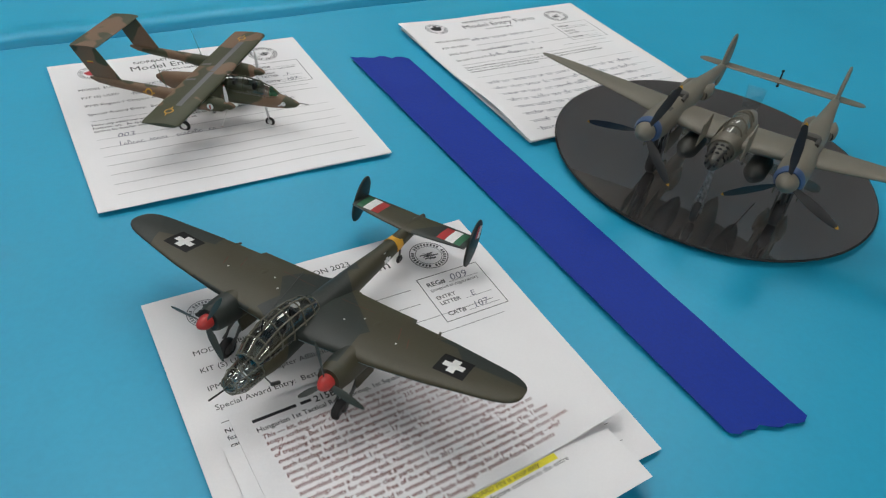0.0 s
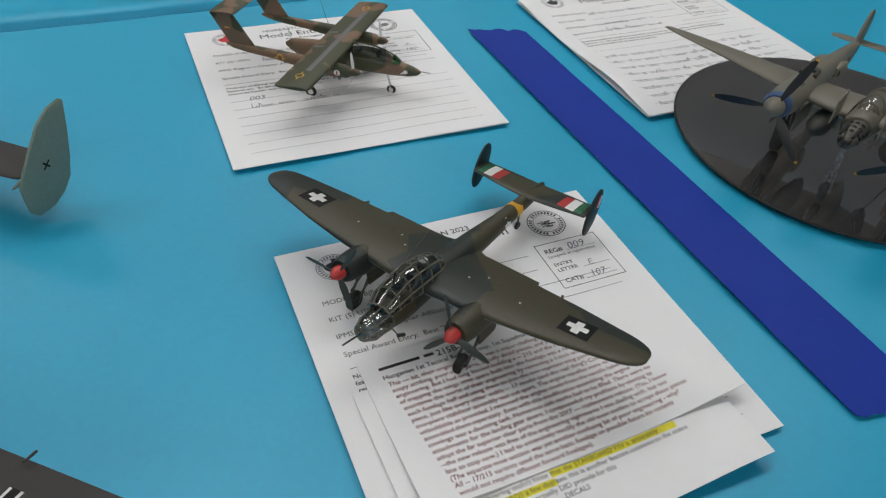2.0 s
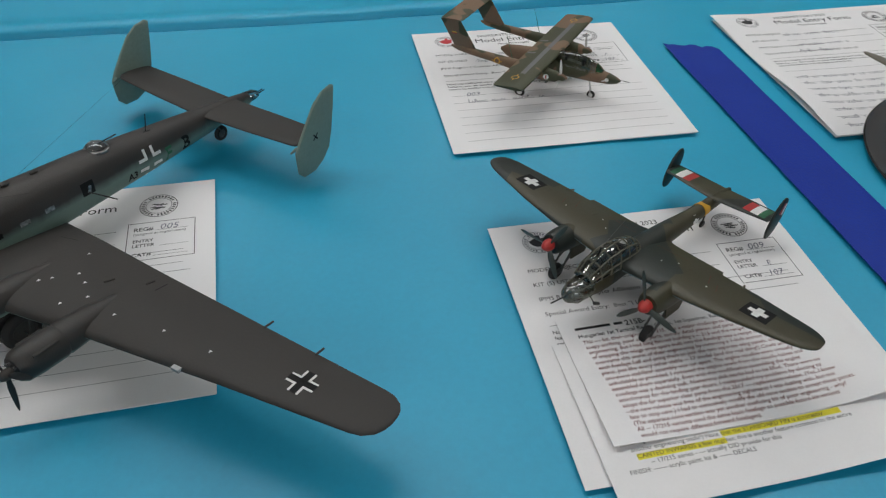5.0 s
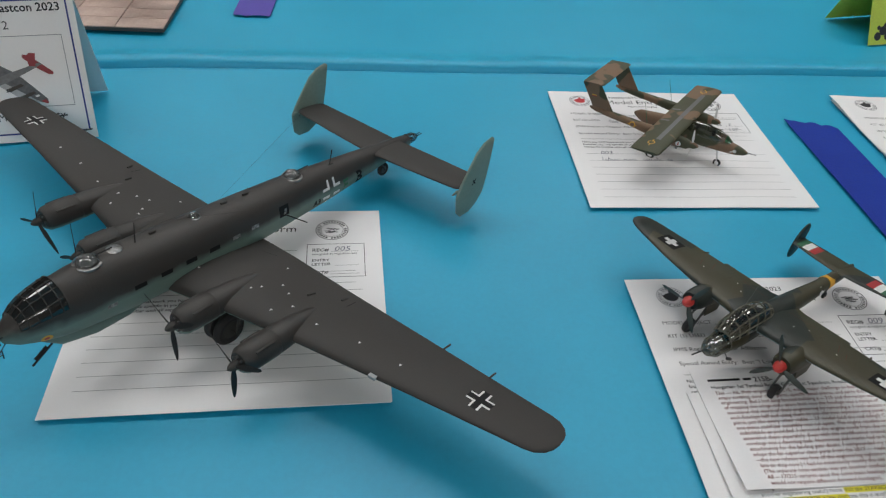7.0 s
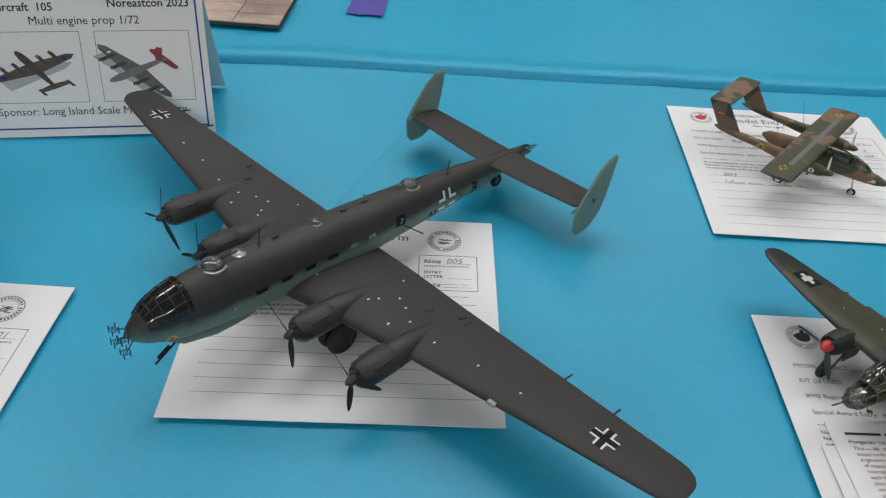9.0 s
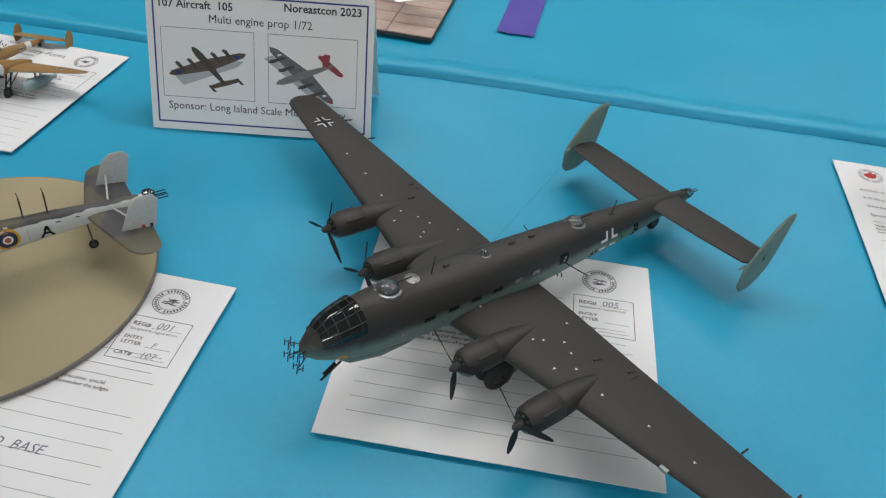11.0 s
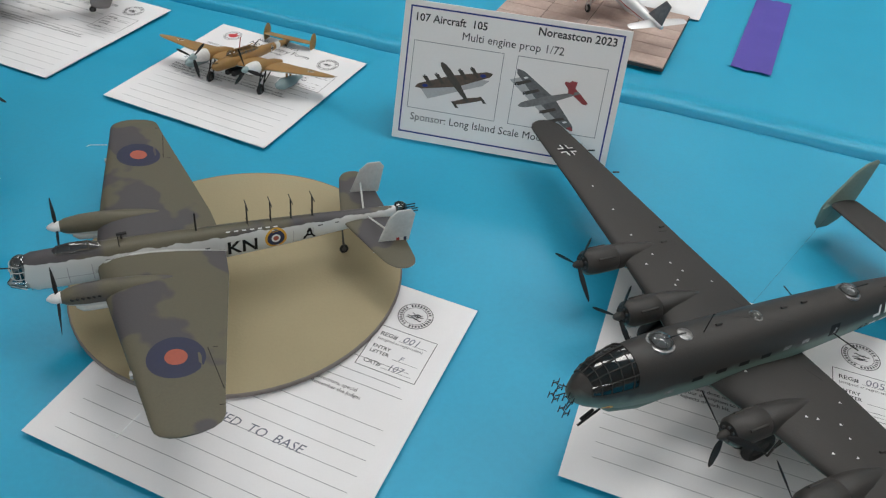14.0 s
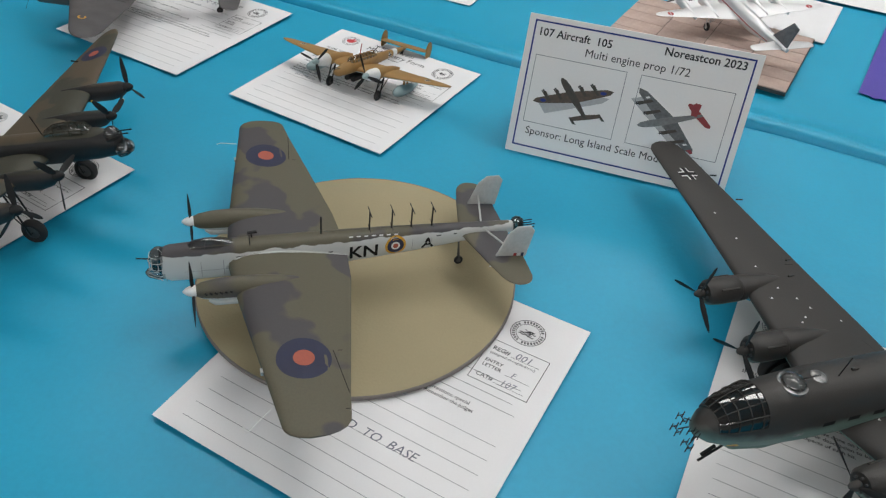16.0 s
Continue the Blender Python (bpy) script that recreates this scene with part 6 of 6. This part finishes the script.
def sand_fighter():
    Z, P = 0.0262, 13.9
    m = stand(-0.8789, 0.0950, Z, -87.07, P, -0.2, 0.935, 0.962)
    sand = material("sand_brown_paint", (0.33, 0.185, 0.058), 0.6, 0, (0.29, 0.16, 0.05), 25, 0.5, 0.1, 700)
    low = material("pale_blue_paint", (0.28, 0.37, 0.38), 0.6)
    paint = two_sided_paint("sand_over_blue", (0.33, 0.185, 0.058), (0.28, 0.37, 0.38), -0.006, 0.0006, (0.29, 0.16, 0.05), 25)
    air = thing("model_fighter", "sand brown twin-engine fighter model with white cowls and drop tanks", "model aircraft", m)
    bm = bmesh.new()
    hull(bm, [(63, -1, 0.8, 0.8, 0.8), (61, -1, 3, 2.6, 3), (54, -1, 5, 4.6, 5.4), (40, 0, 6, 6, 7), (10, 0, 6.2, 6.5, 7.5), (-20, 0, 5.6, 6, 6.6), (-60, 1, 4, 4.4, 4.6), (-95, 2, 2.2, 2.6, 2.6), (-106, 3, 0.8, 1, 1)], 0, 24)
    body = part("fuselage", bm, paint, air)
    can = ((34, 3, 2, 5), (28, 4.4, 5.5, 5), (18, 4.6, 6.2, 5), (-8, 4.4, 6, 5), (-22, 3, 3, 5))
    bm = bmesh.new()
    hull(bm, [(x, cz, hw, u, 1) for x, hw, u, cz in can], 0, 18)
    part("canopy", bm, clear("canopy_plastic", (0.5, 0.52, 0.5)), air, "long framed canopy").visible_shadow = False
    fr = []
    for x in (30, 24, 17, 9, 1, -7, -15):
        pts = [(x, 4.6 * math.cos(a), 5 + 6.2 * math.sin(a)) for a in steps(0, math.pi, 8)]
        fr += [(p, q, 0.35) for p, q in zip(pts, pts[1:])]
    fr += [((30, 0, 11), (-15, 0, 11), 0.35), ((30, 4, 8), (-15, 4, 8), 0.35), ((30, -4, 8), (-15, -4, 8), 0.35)]
    bars("canopy_frame", air, sand, fr)
    w = rounded([(5, 26, -22, -4, 0.14), (33, 23, -20, -3, 0.13), (98, 10, -7, 0.5, 0.11)], 113, back=0.5)
    wings = wing_pair(air, w, [sand, low])
    wing_pair(air, [(0, -88, -106, 5, 0.08), (31, -90, -105, 5, 0.08)], [sand, low], "tailplane")
    bm = bmesh.new()
    hull(bm, [(-62, 1, 4.15, 4.55, 4.75), (-72, 1.3, 3.7, 4.1, 4.2)], 0, 24)
    part("fuselage_band", bm, WHITE_DECAL, air, "white fuselage band")
    for s in (1, -1):
        bm = bmesh.new()
        upright(bm, oval(-101, 5, 7.5, 11, 20, 0.1), s * 32, 1.8)
        part("fin", bm, sand, air)
        y = s * 32.5
        nac = pod(air, "engine_nacelle", [(30, 0, 6, 6.4, 6.4), (10, -1, 5.6, 6, 6), (-10, -2, 4, 4.5, 4.5), (-26, -3, 1, 1.5, 1.5)], y, sand, 20)
        pod(nac, "cowl", [(49, 1.5, 3.4, 3.4, 3.6), (45, 1, 5.2, 5.2, 5.6), (38, 0.5, 6.2, 6.4, 6.8), (29, 0, 6.3, 6.7, 6.7)], y, WHITE_DECAL, 20, "white engine cowl")
        propeller(nac, (51, y, 1.5), 22, 3, 25 if s > 0 else 200, SOOT, low, (7, 3.4), wide=2.0)
        g = ground_under(Z, P, 20)
        gear(air, (20, y, g + 6), 14, -6, 2.6, 6, 3.6, STEEL, SOOT)
        tank = pod(air, "drop_tank", [(30, -15, 0.8, 0.8, 0.8), (26, -15, 4, 4, 4), (16, -15, 6.2, 6.2, 6.2), (-6, -15, 5.6, 5.6, 5.6), (-22, -15, 2, 2, 2), (-28, -15, 0.6, 2.6, 2.6)], s * 58, low, 18, "pale green blue drop tank")
        bars("tank_pylon", air, sand, [((8, s * 58, -4), (8, s * 58, -10), 1.2), ((0, s * 58, -4), (0, s * 58, -10), 1.0)])
        wh, bl = balkan(2, s * 84, 8)
        marking("wing_cross", tree_of(wings[0 if s > 0 else 1]), [(wh, "z", WHITE_DECAL), (bl, "z", BLACK_DECAL)], air, "small black and white cross")
        wh, bl = balkan(-52, 1, 7)
        marking("side_cross", tree_of(body), [(wh, "y+" if s > 0 else "y-", WHITE_DECAL), (bl, "y+" if s > 0 else "y-", BLACK_DECAL)], air, "black and white side cross")
        marking("cowl_mouth", tree_of(*[c for c in nac.children if c.name.startswith("cowl")]), [(grid_rect(40, -2, 9, 1.4, 8, 3, 1), "y+" if s > 0 else "y-", SOOT)], air)
    bars("belly_bomb", air, SOOT, [((30, 4, -13), (2, 4, -13), 3.0), ((30, -4, -13), (2, -4, -13), 3.0)], "dark belly bombs")
    bars("nose_guns", air, SOOT, [((56, y, 3), (64, y, 3.5), 0.4) for y in (-2, 2)])
    bars("aerial_mast", air, RED_DECAL, [((12, 0, 11), (10, 0, 22), 0.5)])
    bars("rear_gun", air, SOOT, [((-18, 0, 9), (-27, 1, 14), 0.5)])
    g = ground_under(Z, P, -92)
    wheel(air, (-92, 0, g + 2.8), 2.8, 2, STEEL)
    bars("tail_wheel_fork", air, STEEL, [((-90, 0, 0), (-92, 0, g + 2.8), 0.8)])


def night_bomber():
    Z, P = 0.0560, 11.5
    m = stand(-0.9952, -0.2475, Z, 24.67, P, -0.8, 0.92, 1.0)
    br, gn = (0.085, 0.062, 0.038), (0.046, 0.044, 0.030)
    camo = material("earth_green_camouflage", br, 0.6, 0, gn, 16, 0.5, 0.1, 700, sharp=0.97, detail=2)
    black = material("night_black_paint", (0.014, 0.014, 0.015), 0.5)
    paint = two_sided_paint("camouflage_over_black", br, (0.008, 0.008, 0.009), 0.0105, 0.0004, gn, 16, 0.0004)
    air = thing("model_bomber", "brown and green over black four-engined night bomber model", "model aircraft", m)
    bm = bmesh.new()
    hull(bm, [(112, 0, 3, 3, 4), (110, 0, 7, 7, 8), (104, 0, 9.5, 10, 11), (90, 1, 11, 12, 13, 2.4), (50, 1, 12, 12, 14, 2.6), (0, 1, 12, 12, 14, 2.6), (-60, 2, 11, 11, 11, 2.4), (-120, 3, 8, 8, 7), (-165, 4, 5, 6, 5), (-180, 4, 2, 3, 2)], 0, 28)
    body = part("fuselage", bm, paint, air)
    bm = bmesh.new()
    hull(bm, [(121, -5, 1, 1, 1), (119, -5, 4.5, 4.5, 4.5), (113, -5, 7.6, 7, 7.6), (108, -5, 8.4, 7, 8.4)], 0, 20)
    part("nose_blister", bm, GLASS, air, "clear nose blister").visible_shadow = False
    t = dome(air, "front_turret", (106, 0, 6), 7.2, 8, clear("turret_plastic", (0.4, 0.42, 0.44)), "clear front turret", SOOT)
    bars("front_guns", air, SOOT, [((112, y, 8), (124, y, 8.5), 0.6) for y in (-3, 3)])
    can = ((88, 4, 2, 12), (83, 6, 8, 12), (72, 6.6, 10, 12), (56, 6, 9, 12), (44, 4, 4, 12))
    bm = bmesh.new()
    hull(bm, [(x, cz, hw, u, 1) for x, hw, u, cz in can], 0, 20)
    part("cockpit_canopy", bm, clear("greenhouse_plastic", (0.55, 0.58, 0.58)), air, "clear greenhouse canopy").visible_shadow = False
    fr = []
    for x, hw, u, cz in can:
        pts = [(x, hw * math.cos(a), cz + u * math.sin(a)) for a in steps(0, math.pi, 10)]
        fr += [(p, q, 0.4) for p, q in zip(pts, pts[1:])]
    for f in (0.15, 0.5, 0.85):
        pts = [(x, hw * math.cos(math.pi * f), cz + u * math.sin(math.pi * f)) for x, hw, u, cz in can]
        fr += [(p, q, 0.4) for p, q in zip(pts, pts[1:])]
    bars("canopy_frame", air, camo, fr)
    w = rounded([(10, 44, -34, -4, 0.16), (46, 40, -33, -2, 0.16), (93, 32, -27, 3, 0.14), (170, 15, -18, 10, 0.12), (195, 9, -15, 12, 0.1)], 214, back=0.5)
    wings = wing_pair(air, w, [camo, black])
    wing_pair(air, rounded([(4, -150, -178, 8, 0.1), (60, -152, -176, 8, 0.1)], 72), [camo, black], "tailplane")
    for s in (1, -1):
        bm = bmesh.new()
        upright(bm, oval(-166, 8, 13, 24, 22, 0.1), s * 70, 2.6)
        part("fin", bm, camo, air)
        for y, x, z in ((45.5, 77, 0.5), (93, 71, 3.5)):
            nac = pod(air, "engine_nacelle", [(x - 3, z, 4.4, 4.4, 5), (x - 8, z, 6, 6, 8), (x - 20, z - 1, 7, 7, 10), (x - 40, z - 1, 7, 7, 10), (x - 70, z - 2, 5, 6, 7), (x - 92, z - 3, 1, 2, 2)], s * y, two_sided_paint("night_cowl", br, (0.014, 0.014, 0.015), z * 0.001 + 0.0055, 0.0004, gn, 16), 20)
            propeller(nac, (x, s * y, z), 27, 3, 33 if y < 60 else 100, SOOT, SOOT, (6, 4.2), YELLOW_DECAL if s > 0 and y < 60 else None, wide=2.6)
        g = ground_under(Z, P, 22)
        gear(air, (22, s * 45, g + 11), 20, -8, 5.5, 11, 8, STEEL, SOOT)
        marking("wing_roundel", tree_of(wings[0 if s > 0 else 1]), [(grid_disc(0, s * 160, 0, 14, 30, 4), "z", NAVY_DECAL), (grid_disc(0, s * 160, 0, 5.4, 20, 2), "z", DULL_RED)], air, "navy and dull red roundel")
    bars("aerial_mast", air, SOOT, [((40, 0, 12), (38, 0, 30), 0.5)])
    bars("tip_fitting", air, SOOT, [((-14, 150, 9), (-22, 150, 11), 0.7)])
    g = ground_under(Z, P, -150)
    if g < -3:
        wheel(air, (-150, 0, g + 3.2), 3.2, 2.4, STEEL)


def grey_aircraft():
    m = stand(-1.236, 0.066, 0.045, -142, 9, 0)
    grey = material("mid_grey_paint", (0.10, 0.093, 0.095), 0.55, 0, (0.065, 0.06, 0.062), 45, 0.5, 0.1, 700)
    air = thing("model_aircraft", "mottled dark grey propeller aircraft model on a white form", "model aircraft", m)
    bm = bmesh.new()
    hull(bm, [(112, 0, 2, 2, 2), (108, 0, 8, 8, 8), (90, 0, 13, 13, 13), (40, 0, 14, 14, 15), (-30, 1, 13, 13, 13), (-90, 3, 9, 10, 9), (-140, 5, 5, 6, 5), (-160, 6, 1, 2, 1)], 0, 24)
    part("fuselage", bm, grey, air)
    w = rounded([(8, 46, -36, -5, 0.15), (60, 38, -30, -2, 0.14), (150, 18, -16, 4, 0.12)], 172)
    wings = wing_pair(air, w, [grey, grey])
    wing_pair(air, rounded([(3, -122, -154, 6, 0.1), (48, -130, -152, 6, 0.09)], 58), [grey, grey], "tailplane")
    bm = bmesh.new()
    upright(bm, [(-118, 8), (-158, 8), (-164, 40), (-150, 48), (-136, 36)], 0, 3)
    part("fin", bm, grey, air)
    for s in (1, -1):
        nac = pod(air, "engine_nacelle", [(76, -3, 7, 7, 7), (70, -3, 9.5, 9.5, 9.5), (44, -3, 9.5, 9.5, 10), (0, -3, 5, 7, 7), (-24, -3, 1, 3, 2)], s * 58, grey, 20)
        propeller(nac, (80, s * 58, -3), 26, 3, 10, SOOT, grey, (5, 3), wide=2.6)
        g = ground_under(0.045, 9, 30)
        gear(air, (30, s * 58, g + 11), 26, -10, 4.5, 11, 7, STEEL, grey)
        marking("wing_letter", tree_of(wings[0 if s > 0 else 1]), [(moved(letters("C", 12, 0.4), 6, s * 128, 1, 1, -90), "z", YELLOW_DECAL)], air, "small yellow letter")
    g = ground_under(0.045, 9, -126)
    wheel(air, (-126, 0, g + 4), 4.0, 3, STEEL)
    bars("tail_wheel_fork", air, STEEL, [((-124, 0, 0), (-126, 0, g + 4), 0.9)])


def silver_airliner():
    silver = material("polished_silver", (0.74, 0.73, 0.74), 0.33, 0.55, (0.70, 0.69, 0.70), 20, grain=0.1)
    air = thing("model_airliner", "silver airliner model with red lines on a wood-decked base", "model aircraft", stand(-0.558, 0.4625, 0.036, 132, 3, 0))
    bm = bmesh.new()
    hull(bm, [(95, 0, 1, 1, 1), (91, 0, 5, 5, 5), (80, 0, 8.5, 8.5, 8.5), (40, 0, 10, 10, 10), (-40, 0, 10, 10, 9), (-80, 3, 6, 6, 6), (-112, 6, 2, 2.4, 2)], 0, 24)
    body = part("fuselage", bm, silver, air)
    wings = wing_pair(air, rounded([(6, 30, -16, -4, 0.14), (60, 16, -10, -1, 0.12), (105, 4, -8, 2, 0.1)], 116), [silver, silver])
    wing_pair(air, rounded([(2, -88, -108, 6, 0.09), (34, -94, -107, 6, 0.08)], 40), [silver, silver], "tailplane")
    bm = bmesh.new()
    upright(bm, [(-78, 8), (-110, 8), (-118, 36), (-106, 38)], 0, 2.4)
    part("fin", bm, PIC_GREY, air, "dark grey tail fin")
    for s in (1, -1):
        for y in (34, 64):
            nac = pod(air, "engine_nacelle", [(42, -2, 4, 4, 4), (38, -2, 5, 5, 5), (20, -2, 5, 5, 5), (-10, -2, 1, 2, 2)], s * y, silver, 16)
            propeller(nac, (43, s * y, -2), 16, 3, 20, SOOT, SOOT, (3, 2), wide=1.6)
        marking("side_stripe", tree_of(body), [(grid_rect(0, 1, 160, 1.2, 0, 24, 1), "y+" if s > 0 else "y-", RED_DECAL)], air, "thin red line")
        marking("wing_badge", tree_of(wings[0 if s > 0 else 1]), [(grid_disc(-2, s * 96, 0, 4, 12, 2), "z", RED_DECAL), (grid_rect(-2, s * 96, 5, 1.4, 0, 2, 1), "z", WHITE_DECAL)], air)
        g = ground_under(0.034, 3, 8) + 5
        gear(air, (8, s * 34, g + 5.5), 8, -4, 2.6, 5.5, 3.6, BRIGHT, BRIGHT)
    g = ground_under(0.034, 3, 74) + 5
    wheel(air, (74, 0, g + 4), 4, 3, BRIGHT)
    bars("nose_gear_leg", air, BRIGHT, [((74, 0, -6), (74, 0, g + 4), 0.8)])


# a decked display base with separate planks, and plain sheets on the far table
WOOD = material("pale_pink_planks", (0.50, 0.38, 0.325), 0.65, 0, (0.40, 0.29, 0.25), 30, 0.5, 0.2, 300)
DARK_EDGE = material("dark_base_edge", (0.06, 0.05, 0.045), 0.6)
deck = thing("decked_base", "display base of pale pinkish planks under the silver airliner", "display base", pose(-0.698, 0.3415, 0.002, 0, 0, -1))
bm = bmesh.new()
box(bm, (0, -0.5, 0), (232, 168, 4.0))
part("board", bm, DARK_EDGE, deck)
bm = bmesh.new()
box(bm, (0.4, 0.4, 4.0), (57.2, 27.4, 5.2))
plank = part("plank", bm, WOOD, deck)
for i in range(4):
    for j in range(6):
        if i or j:
            p = new("plank", plank.data)
            p.parent = deck
            p.matrix_basis = Matrix.Translation((0.058 * i, 0.028 * j, 0))
Sheet("paper_sheet", "plain white sheet behind the decked base", -0.665, 0.5165, -1, 0.214, 0.14, 0.0, 0.0006, 3.0, thick=0.0008)
Sheet("paper_sheet", "plain white sheet beyond the purple tape", -0.520, 0.662, 1, 0.16, 0.2, 0.0011, 0.0006, 8.0)
Sheet("paper_sheet", "plain white sheet on the far table", -0.965, 0.346, 2, 0.08, 0.2, 0.0, 0.0006, 5.0)

big_grey_bomber()
tricolour_bomber()
twin_boom_camouflage()
two_tone_bomber()
twin_boom_fighter()
sand_fighter()
night_bomber()
grey_aircraft()
silver_airliner()

# ceiling lamp housings over the tables
HOUSING = material("lamp_housing", (0.7, 0.7, 0.7), 0.5)
DIFFUSER = bpy.data.materials.new("lamp_diffuser")
DIFFUSER.use_nodes = True
DIFFUSER.node_tree.nodes["Principled BSDF"].inputs["Emission Color"].default_value = (1.0, 0.97, 0.93, 1)
DIFFUSER.node_tree.nodes["Principled BSDF"].inputs["Emission Strength"].default_value = 6.0
for lx, ly, watts in LAMPS:
    lamp = thing("ceiling_lamp", "white recessed ceiling panel lamp", "ceiling lamp", pose(lx, ly, 2.16), "ceiling lamps")
    bm = bmesh.new()
    box(bm, (-640, -320, 0), (640, 320, 45))
    part("housing", bm, HOUSING, lamp)
    bm = bmesh.new()
    box(bm, (-600, -275, -8), (600, 275, -2))
    part("diffuser", bm, DIFFUSER, lamp, "glowing diffuser")
